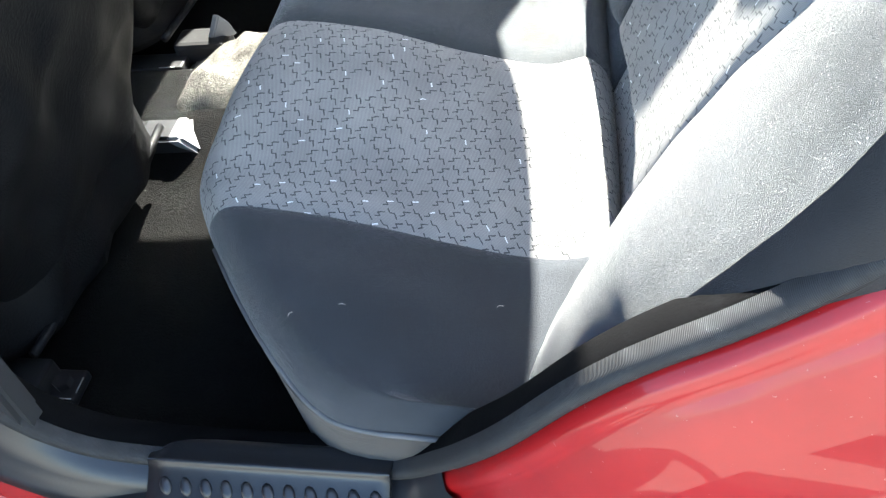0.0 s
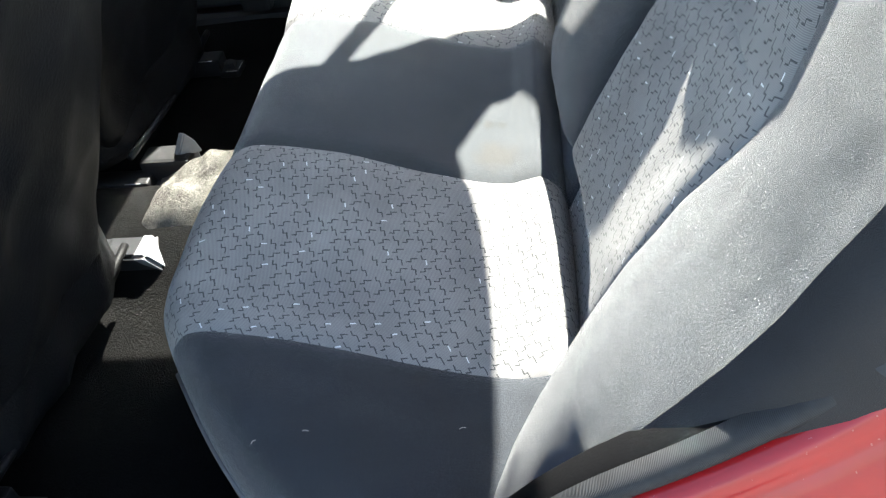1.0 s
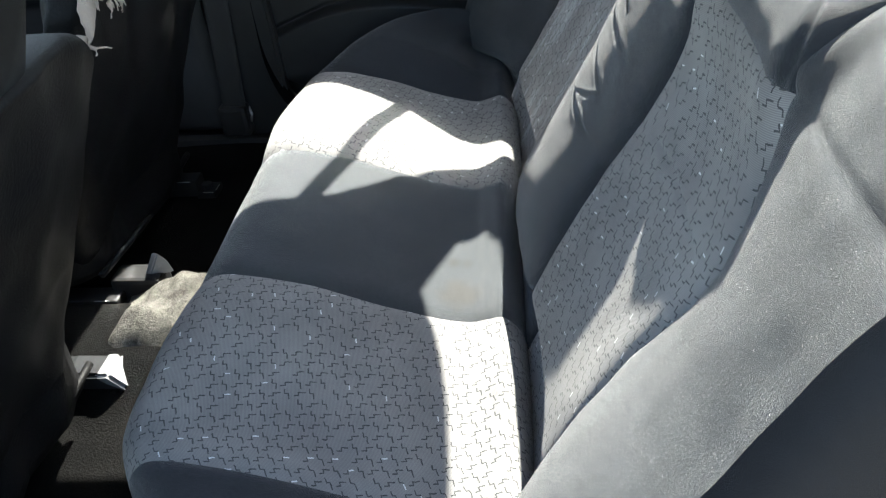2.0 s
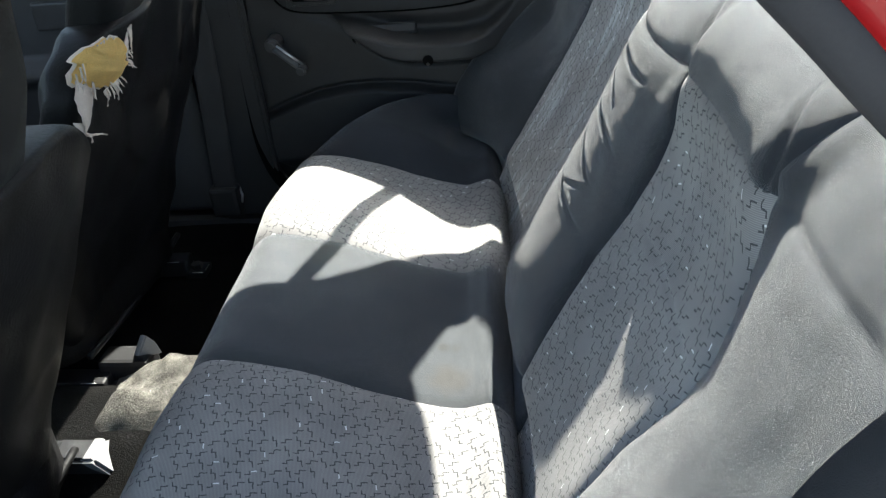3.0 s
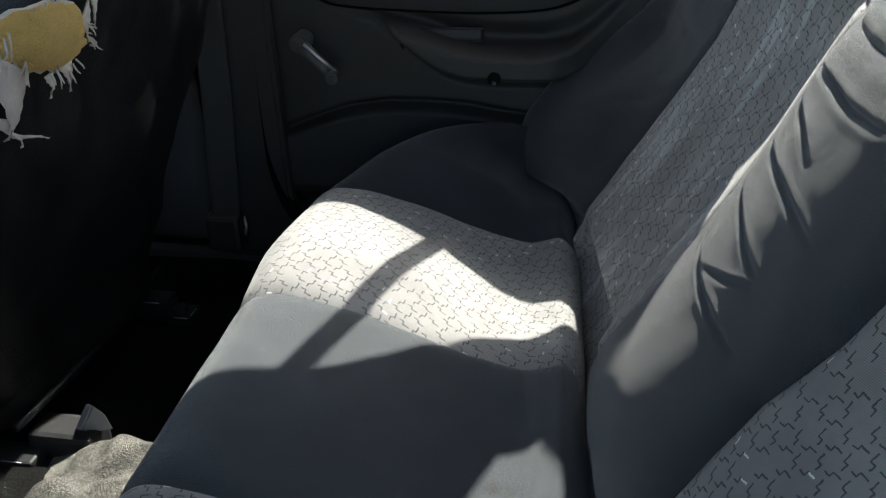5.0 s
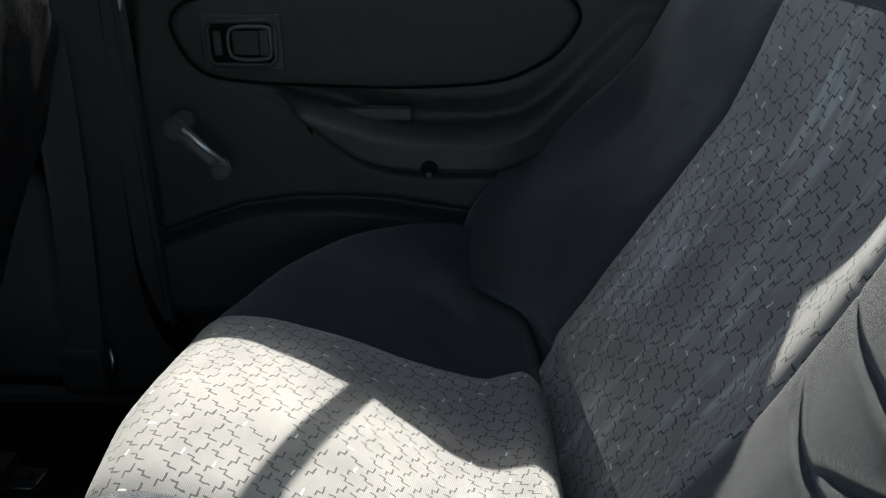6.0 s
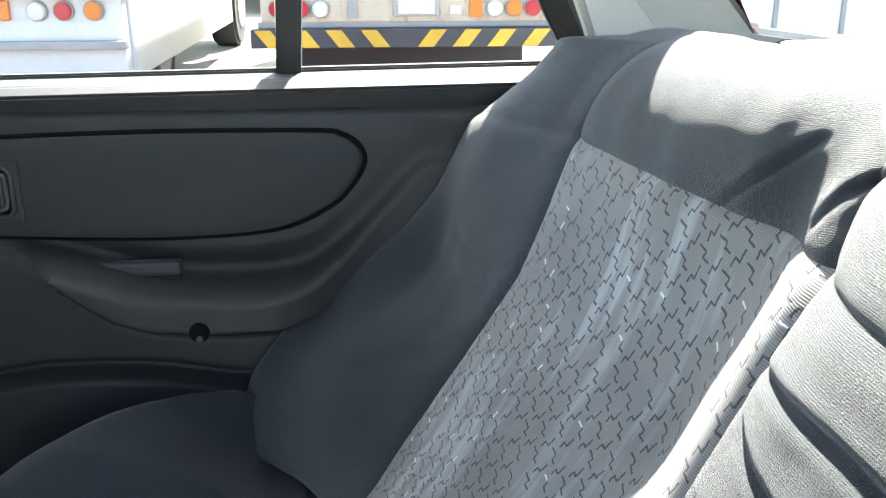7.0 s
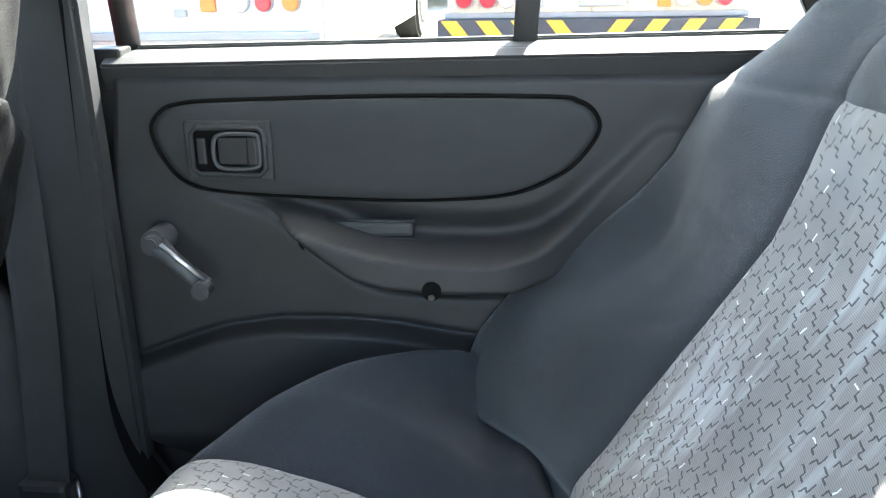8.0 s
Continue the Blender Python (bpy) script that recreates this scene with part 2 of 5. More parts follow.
def sheet(name, fn, us, vs, mat, parent=None, label="", flip=False, uvscale=(1, 1), close=None):
    """A grid of points fn(u, v), with its UV in metres along the surface; close: thickness given to it on its back."""
    nu, nv = len(us), len(vs)
    P = np.array([[fn(u, v) for v in vs] for u in us], float)
    lu = np.zeros((nu, nv))
    lv = np.zeros((nu, nv))
    lu[1:] = np.cumsum(np.linalg.norm(np.diff(P, axis=0), axis=2), axis=0)
    lv[:, 1:] = np.cumsum(np.linalg.norm(np.diff(P, axis=1), axis=2), axis=1)
    lu -= lu[nu // 2][None] - lu[nu // 2].mean()
    lv -= lv[:, nv // 2][:, None] - lv[:, nv // 2].mean()
    verts = P.reshape(-1, 3)
    uvs = list(zip((lu * uvscale[0]).ravel().tolist(), (lv * uvscale[1]).ravel().tolist()))
    faces = []
    for i in range(nu - 1):
        for j in range(nv - 1):
            q = (i * nv + j, (i + 1) * nv + j, (i + 1) * nv + j + 1, i * nv + j + 1)
            faces.append(q[::-1] if flip else q)
    if close:
        du, dv = np.gradient(P, axis=0), np.gradient(P, axis=1)
        nrm = np.cross(du, dv)
        nrm /= np.linalg.norm(nrm, axis=2)[..., None] + 1e-9
        back = (P - nrm * close * (-1 if flip else 1)).reshape(-1, 3)
        off = nu * nv
        verts = np.concatenate([verts, back])
        uvs = uvs + uvs
        faces += [tuple(off + k for k in f[::-1]) for f in faces]
        ring = [i * nv for i in range(nu)] + [(nu - 1) * nv + j for j in range(1, nv)] + [i * nv + nv - 1 for i in range(nu - 2, -1, -1)] + [j for j in range(nv - 2, 0, -1)]
        for a, b in zip(ring, ring[1:] + ring[:1]):
            faces.append((b, a, off + a, off + b) if not flip else (a, b, off + b, off + a))
    return link_mesh(name, verts, faces, mat, parent, label, uvs)


def box(name, lo, hi, mat, parent=None, label="", bevel=0.004, rot=None, seg=2):
    bm = bmesh.new()
    bmesh.ops.create_cube(bm, size=1)
    c, s = (Vector(lo) + Vector(hi)) / 2, Vector(hi) - Vector(lo)
    bmesh.ops.scale(bm, vec=s, verts=bm.verts)
    if bevel:
        bmesh.ops.bevel(bm, geom=bm.edges[:], offset=min(bevel, min(s) * 0.45), segments=seg, affect="EDGES", profile=0.6)
    if rot:
        bmesh.ops.rotate(bm, verts=bm.verts, matrix=Euler([radians(a) for a in rot]).to_matrix())
    bmesh.ops.translate(bm, vec=c, verts=bm.verts)
    return part(name, bm, mat, parent, label, smooth=False)


def tube(name, pts, r, mat, parent=None, label="", sides=10, squash=1.0, closed=False):
    """A round bar along points, capped."""
    pts = [Vector(p) for p in pts]
    verts, faces = [], []
    n = len(pts)
    ref = None
    for i, p in enumerate(pts):
        t = (pts[(i + 1) % n if closed else min(i + 1, n - 1)] - pts[i - 1 if closed else max(i - 1, 0)]).normalized()
        a = t.orthogonal().normalized() if ref is None else (ref - t * ref.dot(t)).normalized()
        ref = a
        b = t.cross(a)
        rr = r[i] if isinstance(r, (list, tuple)) else r
        for k in range(sides):
            w = 2 * math.pi * k / sides
            verts.append(p + a * math.cos(w) * rr + b * math.sin(w) * rr * squash)
    for i in range(n if closed else n - 1):
        for k in range(sides):
            j = (i + 1) % n
            faces.append((i * sides + k, i * sides + (k + 1) % sides, j * sides + (k + 1) % sides, j * sides + k))
    if not closed:
        faces.append(tuple(range(sides))[::-1])
        faces.append(tuple((n - 1) * sides + k for k in range(sides)))
    L = [0.0]
    for a, b in zip(pts, pts[1:]):
        L.append(L[-1] + (b - a).length)
    uvs = [(L[i // sides], (i % sides) / sides * 0.06) for i in range(len(verts))]
    return link_mesh(name, verts, faces, mat, parent, label, uvs)


def disc(name, centre, axis, r, depth, mat, parent=None, label="", sides=24, bevel=0.002, squash=1.0):
    bm = bmesh.new()
    bmesh.ops.create_cone(bm, cap_ends=True, segments=sides, radius1=r, radius2=r, depth=depth)
    if bevel:
        rim = [e for e in bm.edges if abs(e.verts[0].co.z - e.verts[1].co.z) < 1e-6]
        bmesh.ops.bevel(bm, geom=rim, offset=bevel, segments=2, affect="EDGES")
    bmesh.ops.scale(bm, vec=(1, squash, 1), verts=bm.verts)
    q = Vector((0, 0, 1)).rotation_difference(Vector(axis))
    bmesh.ops.rotate(bm, verts=bm.verts, matrix=q.to_matrix())
    bmesh.ops.translate(bm, vec=centre, verts=bm.verts)
    return part(name, bm, mat, parent, label, smooth=False)


def prism(name, outline, depth, mat, parent=None, label="", bevel=0.0):
    """outline: 3D points in one plane; pushed out by the vector depth."""
    bm = bmesh.new()
    f = bm.faces.new([bm.verts.new(p) for p in outline])
    made = bmesh.ops.extrude_face_region(bm, geom=[f])
    bmesh.ops.translate(bm, vec=depth, verts=[g for g in made["geom"] if isinstance(g, bmesh.types.BMVert)])
    bmesh.ops.recalc_face_normals(bm, faces=bm.faces[:])
    if bevel:
        bmesh.ops.bevel(bm, geom=bm.edges[:], offset=bevel, segments=2, affect="EDGES")
    return part(name, bm, mat, parent, label)


def smooth_line(pts, steps=8, closed=False):
    """A Catmull-Rom line through points."""
    P = [np.array(p, float) for p in pts]
    n = len(P)
    out = []
    for i in range(n if closed else n - 1):
        if closed:
            a, b, c, d = P[i - 1], P[i], P[(i + 1) % n], P[(i + 2) % n]
        else:
            a, b, c, d = P[max(i - 1, 0)], P[i], P[i + 1], P[min(i + 2, n - 1)]
        for k in range(steps):
            t = k / steps
            out.append(0.5 * (2 * b + (c - a) * t + (2 * a - 5 * b + 4 * c - d) * t * t + (3 * b - a - 3 * c + d) * t ** 3))
    if not closed:
        out.append(P[-1])
    return out


def lerp(a, b, t):
    return a + (b - a) * t


def ss(t):
    t = min(1.0, max(0.0, t))
    return t * t * (3 - 2 * t)


def table(x, xs, ys):
    return float(np.interp(x, xs, ys))


def thing(name, label, category, group="", kind="", at=(0, 0, 0)):
    ob = new(name)
    ob.location = at
    return tagged(ob, label, category, group, kind)


C = 1.115  # middle of the car across


# ---- rear bench: cushion ----
END = {-1: 0.625, 1: 0.645}  # half width of the cushion on the near and the far side
CORNER = {-1: np.array(smooth_line([(0.30, -0.212), (0.36, -0.214), (0.40, -0.203), (0.468, -0.157), (0.54, -0.101), (0.588, -0.054), (0.608, -0.026), (0.618, 0.0), (0.6235, 0.05), (0.625, 0.13)], 10)),
          1: np.array(smooth_line([(0.30, -0.212), (0.42, -0.212), (0.46, -0.204), (0.50, -0.180), (0.525, -0.158), (0.545, -0.134), (0.565, -0.104), (0.585, -0.068), (0.605, -0.022), (0.625, 0.03), (0.64, 0.085), (0.645, 0.13)], 10))}


def edge_front(v):
    """x of the cushion's front edge; the corners sweep back towards the doors."""
    a, line = abs(v), CORNER[1 if v > 0 else -1]
    fore = -0.198 - 0.014 * ss((abs(v) - 0.10) / 0.2)
    return fore if a < 0.30 else table(a, line[:, 0], line[:, 1])


def cushion_point(v, a):
    """a runs from the skirt's foot over the front edge to the crease at the back."""
    xf = edge_front(v)
    xb = -0.085 * (v + 0.145)
    end = END[1 if v > 0 else -1]
    xr = min(xf + 0.055, 0.5 * (xf + 0.15))
    rear = [max(x, xf + 0.012 * k) for k, x in enumerate((0.148 + xb, 0.178 + xb, 0.200 + xb, 0.220 + xb, 0.228 + xb))]
    fl = 1 - ss((abs(v) - 0.46) / 0.12)
    pts = [(xf + 0.002 + 0.033 * fl, 0.30), (xf + 0.001 + 0.013 * fl, 0.40), (xf + 0.004 * fl, 0.465), (xf + 0.004, 0.513), (lerp(xf, xr, 0.3), 0.549), (xr, 0.570),
           (lerp(xr, rear[0], 0.35), 0.551), (lerp(xr, rear[0], 0.7), 0.517), (rear[0], 0.493), (rear[1], 0.497), (rear[2], 0.501), (rear[3], 0.474), (rear[4], 0.42)]
    k = a * (len(pts) - 1)
    i = min(int(k), len(pts) - 2)
    t = k - i
    p = [np.array(pts[max(0, min(len(pts) - 1, j))]) for j in (i - 1, i, i + 1, i + 2)]
    x, z = 0.5 * (2 * p[1] + (p[2] - p[0]) * t + (2 * p[0] - 5 * p[1] + 4 * p[2] - p[3]) * t * t + (3 * p[1] - p[0] - 3 * p[2] + p[3]) * t ** 3)
    w = ss((z - 0.42) / 0.09)
    z -= (0.038 if v < 0 else 0.022) * w * max(0.0, (abs(v) - end + 0.125) / 0.125) ** 2
    if v > 0.45:
        # the far bolster stands up as a mound beside the door
        z += w * ss((v - 0.448) / 0.075) * table(x, (-0.17, -0.12, -0.05, 0.02, 0.06, 0.09, 0.12, 0.20), (0.0, 0.016, 0.033, 0.041, 0.038, 0.029, 0.014, -0.010))
    z += (0.055 * v - (0.020 if v < 0 else 0.034) * ss((abs(v) - 0.18) / 0.30)) * w
    if 0.14 < v < 0.455:
        # the far panel is puffed at its front edge and sat through towards the back
        z += w * math.sin(math.pi * (v - 0.14) / 0.315) ** 0.7 * table(x, (-0.19, -0.12, 0.0, 0.08, 0.16, 0.20), (0.0, 0.008, 0.003, -0.014, -0.022, -0.014))
    z += w * (0.004 * noise.noise((x * 6, v * 6, 2.0)) + 0.0015 * noise.noise((x * 22, v * 22, 5.0)))
    return x, z


def cushion_section(name, seam0, seam1, mat, parent, label, na, nv, lo, hi):
    """A strip of the cushion between two seams; each seam is a function of a giving the place across. Sinks a little at its seams."""
    def fn(s, a):
        v0, v1 = seam0(a), seam1(a)
        v = lerp(v0, v1, s)
        x, z = cushion_point(v, a)
        d = min(abs(v - v0) if abs(v0) < 0.6 else 9, abs(v1 - v) if abs(v1) < 0.6 else 9)
        puff = 1 - math.exp(-d / 0.010)
        if z > 0.44:
            z -= 0.006 * (1 - puff)
        else:
            x += 0.004 * (1 - puff)
        return x, C + v, z
    return sheet(name, fn, np.linspace(0, 1, nv), np.linspace(lo, hi, na), mat, parent, label, flip=seam1(0.5) > seam0(0.5))


def seam_line(front, back, side):
    return lambda a: side * lerp(front, back, ss((a - 0.3) / 0.5))


cushion = thing("rear_seat_cushion", "grey cloth rear bench cushion with two patterned panels", "car seat", at=(0.05, C, 0.28))
SEAMS = {-1: ((0.425, 0.43), (0.148, 0.152)), 1: ((0.448, 0.46), (0.138, 0.145))}  # outer and inner seams, front and back
A_SKIRT = 0.255
for side, lab in ((-1, "near"), (1, "far")):
    end = lambda a, s=side: s * END[s]
    o, i = (seam_line(*f, side) for f in SEAMS[side])
    cushion_section("side_bolster", o, end, VELOUR_SIDE, cushion, "blue-grey velour bolster with a rounded corner", 60, 44, A_SKIRT, 1)
    cushion_section("seat_panel", i, o, TWILL, cushion, "light grey twill with dark dashes", 70, 40, 0.10, 1)
    cushion_section("front_skirt", o, end, SKIRT, cushion, "brownish grey cloth skirt", 14, 44, 0, A_SKIRT)
    cushion_section("front_skirt", i, o, SKIRT, cushion, "", 8, 20, 0, 0.10)
    pts = []
    for k in range(46):
        v = side * lerp(0.44, END[side] - 0.0004, (k / 45) ** 0.45)
        x, z = cushion_point(v, A_SKIRT)
        pts.append((x - 0.001, C + v, z))
    tube("piping", pts, 0.0030, PIPING_PALE, cushion, "", 8)

    def side_wall(s, h, sd=side):
        x = lerp(0.131, 0.26, s)
        z = lerp(0.30, table(x, (0.131, 0.18, 0.226, 0.26), (0.435, 0.43, 0.42, 0.37)), h)
        return x, C + sd * (END[sd] - 0.02 * (1 - h)), z
    sheet("side_skirt", side_wall, np.linspace(0, 1, 10), np.linspace(0, 1, 6), SKIRT, cushion, "")
cushion_section("centre_panel", seam_line(*SEAMS[-1][1], -1), seam_line(*SEAMS[1][1], 1), VELOUR_WORN, cushion, "plain blue-grey velour middle with small stains", 70, 34, 0, 1)
box("seat_base", (-0.08, 0.70, 0.282), (0.27, 1.56, 0.40), BLACK, cushion, "", 0.02)


# ---- rear bench: backrest ----
BACK = ((0.17, 0.40), (0.222, 0.51), (0.275, 0.614), (0.335, 0.725), (0.378, 0.81), (0.413, 0.885), (0.430, 0.918), (0.459, 0.966), (0.494, 0.995), (0.540, 1.004), (0.585, 0.988), (0.605, 0.93))
BACK_LINE = smooth_line(BACK, 40)
TOP_A = 6 / 11  # where the patterned panels end


WING_RIDGE = ((0.50, 0.57, 0.604, 0.653, 0.695, 0.724, 0.745, 0.778, 0.825, 0.876, 0.911, 0.937, 0.97, 1.02), (0.128, 0.130, 0.138, 0.168, 0.214, 0.243, 0.256, 0.265, 0.276, 0.294, 0.325, 0.352, 0.392, 0.44))
WING_EDGE = ((0.50, 0.55, 0.57, 0.604, 0.653, 0.695, 0.726, 0.756, 0.803, 0.834, 0.869, 0.911, 0.937, 0.97, 1.02), (0.054, 0.055, 0.058, 0.071, 0.106, 0.147, 0.192, 0.225, 0.267, 0.286, 0.305, 0.342, 0.372, 0.402, 0.45))


def far_wing(v, z, x, seam):
    """The far wing swells forward from its seam to a rounded ridge and, below the elbow, on to the door."""
    xr, xe, r, e = table(z, *WING_RIDGE), table(z, *WING_EDGE), 0.565, 0.645
    full = ss((z - 0.62) / 0.12) * (1 - ss((z - 0.92) / 0.07))
    xr, r = xr + 0.016 * full, r + 0.022 * full
    m0, m1, m2 = 0.5 * (xr - x) / (r - seam), (1 - 0.4 * full) * (xe - x) / (e - seam), (xe - xr) / (e - r)
    (p, q, a, b, m, n) = (seam, r, x, xr, m0, m1) if v < r else (r, e, xr, xe, m1, m2)
    t, h = (v - p) / (q - p), q - p
    if t > 1:
        return xe + m2 * (v - e)
    return (2 * t ** 3 - 3 * t * t + 1) * a + (t ** 3 - 2 * t * t + t) * h * m + (3 * t * t - 2 * t ** 3) * b + (t ** 3 - t * t) * h * n


def outer_seam(side, z):
    """Distance from the middle of the seam between patterned panel and wing."""
    if side > 0:
        return table(z, (0.50, 0.575, 0.631, 0.684, 0.736, 0.779, 0.803, 0.844, 0.885, 0.918, 1.0), (0.485, 0.470, 0.467, 0.460, 0.450, 0.439, 0.433, 0.445, 0.457, 0.468, 0.48))
    return table(z, (0.58, 0.63, 0.69, 0.765, 0.806, 0.84, 0.865, 0.89, 0.915, 0.935, 1.0), (0.434, 0.437, 0.444, 0.474, 0.482, 0.470, 0.458, 0.449, 0.440, 0.434, 0.455))


def inner_seam(side, z):
    """Distance from the middle of the seam between middle bolster and patterned panel."""
    if side > 0:
        return table(z, (0.50, 0.58, 0.66, 0.90, 0.94, 1.0), (0.135, 0.122, 0.104, 0.104, 0.120, 0.135))
    return table(z, (0.70, 0.77, 0.825, 0.87, 0.91, 1.0), (0.152, 0.176, 0.182, 0.175, 0.153, 0.150))


def near_wing(z, t):
    """How far the near wing stands forward: it swells towards the door and rolls back at its seam."""
    edge = table(z, (0.40, 0.50, 0.63, 0.663, 0.70, 0.73, 0.77, 0.81, 0.86, 0.90, 1.0), (0.066, 0.078, 0.074, 0.060, 0.042, 0.030, 0.022, 0.020, 0.015, 0.008, -0.010))
    return edge * 0.88 * (1 - (1 - t) ** 2) - 0.013 * max(0.0, (t - 0.62) / 0.38) ** 2 * (1 - ss((z - 0.60) / 0.13))


# creases in the loose cloth: width, depth and the line as (across, height) pairs
FOLDS = [
    (0.0055, 0.0075, [(0.105, 0.858), (0.06, 0.864), (0.01, 0.868), (-0.04, 0.869), (-0.10, 0.873)]),
    (0.0050, 0.0065, [(0.095, 0.842), (0.04, 0.838), (-0.005, 0.836), (-0.05, 0.826)]),
    (0.0050, 0.0060, [(0.09, 0.806), (0.04, 0.803), (-0.03, 0.805), (-0.12, 0.797)]),
    (0.0050, 0.0060, [(0.12, 0.768), (0.04, 0.766), (-0.02, 0.762), (-0.09, 0.753)]),
    (0.0045, 0.0070, [(0.085, 0.730), (0.03, 0.717), (-0.04, 0.711), (-0.12, 0.708)]),
    (0.0040, 0.0040, [(0.0, 0.716), (-0.05, 0.733), (-0.09, 0.750)]),
    (0.0060, 0.0060, [(0.145, 0.905), (0.128, 0.930), (0.10, 0.950)]),
    (0.0060, 0.0070, [(0.235, 0.890), (0.20, 0.918), (0.170, 0.945)]),
    (0.0060, 0.0050, [(-0.145, 0.915), (-0.13, 0.940), (-0.11, 0.965)]),
    (0.0060, 0.0070, [(-0.22, 0.772), (-0.30, 0.773), (-0.38, 0.775), (-0.45, 0.780)]),
    (0.0060, 0.0060, [(0.445, 0.632), (0.40, 0.618), (0.35, 0.616), (0.28, 0.628)]),
    (0.0080, 0.0050, [(0.46, 0.764), (0.51, 0.769), (0.57, 0.780)]),
    (0.0090, 0.0050, [(0.46, 0.705), (0.50, 0.680), (0.56, 0.650)]),
    (0.0060, 0.0060, [(-0.43, 0.915), (-0.425, 0.955), (-0.40, 0.985)]),
]
FOLDS = [(0.50 * w, 0.58 * d, smooth_line(line, 5)) for w, d, line in FOLDS]


def crease(v, z):
    """Depth of the creases at a place, with the swollen lip above each."""
    out = 0.0
    for w, d, line in FOLDS:
        lo, hi = min(p[0] for p in line), max(p[0] for p in line)
        if not (lo - 0.03 < v < hi + 0.03) or abs(z - line[len(line) // 2][1]) > 0.09:
            continue
        best, at, side = 9.0, 0.0, 1.0
        n = len(line) - 1
        for k in range(n):
            (v0, z0), (v1, z1) = line[k], line[k + 1]
            ax, az = v1 - v0, z1 - z0
            ll = ax * ax + az * az
            t = min(1.0, max(0.0, ((v - v0) * ax + (z - z0) * az) / ll))
            q = math.hypot(v - v0 - t * ax, z - z0 - t * az)
            if q < best:
                cr = ((v - v0) * az - (z - z0) * ax) * (1 if ax < 0 else -1)
                best, at, side = q, (k + t) / n, 1.0 if cr < 0 else -1.0
        f = math.sin(math.pi * min(1.0, max(0.02, at))) ** 0.6
        q = best * -side
        out += f * d * (math.exp(-(q / w) ** 2) - 0.28 * math.exp(-((q - 2.2 * w) / (1.8 * w)) ** 2) - 0.15 * math.exp(-((q + 2.2 * w) / (1.8 * w)) ** 2))
    return out


def back_point(v, a):
    k = a * (len(BACK_LINE) - 1)
    i = min(int(k), len(BACK_LINE) - 2)
    x, z = lerp(BACK_LINE[i], BACK_LINE[i + 1], k - i)
    av, seam, hem = abs(v), outer_seam(v, z), inner_seam(v, z)
    # the worn bench sits a little further forward and lower towards the far side
    x -= 0.090 * (v + 0.145)
    z -= 0.085 * (v + 0.46) * max(0.0, z - 0.5)
    top = 1 - ss((z - 0.90) / 0.09)
    if av < hem:
        lo, hi = -inner_seam(-1, z), inner_seam(1, z)
        r = math.sqrt(max(0.0, 1 - ((2 * v - lo - hi) / (hi - lo)) ** 2))
        x -= (0.025 * top * ss((z - 0.49) / 0.13) + 0.006) * r ** 1.7
    elif av < seam:
        t = (av - hem) / (seam - hem)
        x += (0.011 * math.sin(math.pi * t) if v < 0 else 0.026 * ss(t / 0.24) * (1 - t)) * top - 0.006 * math.sin(math.pi * t) * (1 - top)
    else:
        t = min(1.0, (av - seam) / (0.658 - seam))
        if v > 0 and BACK_LINE[i][0] < 0.50:
            x = far_wing(v, z, x, seam) + 0.035 * max(0.0, (v - 0.630) / 0.028) ** 2 + 0.026 * ss((0.520 - z) / 0.030) * ss((v - 0.46) / 0.03)
        elif v < 0:
            x -= near_wing(z, t) + 0.004 * math.sin(math.pi * min(1.0, t * 1.15)) * top
        z -= (0.060 * max(0.0, t - 0.45) ** 2 / 0.3 if v > 0 else 0.010 * t ** 2.2) * ss((z - 0.86) / 0.1)
    if av < 0.5:
        x += 0.034 * ss((0.533 - z) / 0.035) * (1 - ss((av - 0.43) / 0.07))
    # the panels swell under their top edges
    if v < 0:
        x -= 0.025 * math.exp(-((z - 0.942) / 0.066) ** 2) * ss((av - 0.125) / 0.055) * (1 - ss((av - 0.405) / 0.075))
    else:
        x -= 0.017 * math.exp(-((z - 0.938) / 0.070) ** 2) * ss((av - 0.15) / 0.06) * (1 - ss((av - 0.43) / 0.08))
    if z > 0.58:
        x += crease(v, z)
    x += 0.0035 * noise.noise((v * 7, z * 7, 1.0)) + 0.0014 * noise.noise((v * 26, z * 20, 7.0))
    return x, z


def nominal_z(a):
    k = a * (len(BACK_LINE) - 1)
    i = min(int(k), len(BACK_LINE) - 2)
    return float(lerp(BACK_LINE[i], BACK_LINE[i + 1], k - i)[1])


def back_section(name, v0, v1, mat, parent, label, na, nv, lo, hi):
    """A strip of the seat back; its edges are distances from the middle or functions of the height."""
    def fn(s, a):
        z0 = nominal_z(a)
        e0, e1 = (v0(z0) if callable(v0) else v0), (v1(z0) if callable(v1) else v1)
        v = lerp(e0, e1, s)
        x, z = back_point(v, a)
        d = min(abs(v - e0) if abs(e0) < 0.6 else 9, abs(e1 - v) if abs(e1) < 0.6 else 9)
        x += 0.006 * math.exp(-d / 0.008)
        da = min(abs(a - TOP_A), 1) * 0.9
        x += 0.004 * math.exp(-da / 0.012)
        return x, C + v, z
    ends = [e(0.8) if callable(e) else e for e in (v0, v1)]
    return sheet(name, fn, np.linspace(0, 1, nv), np.linspace(lo, hi, na), mat, parent, label, flip=ends[1] > ends[0])


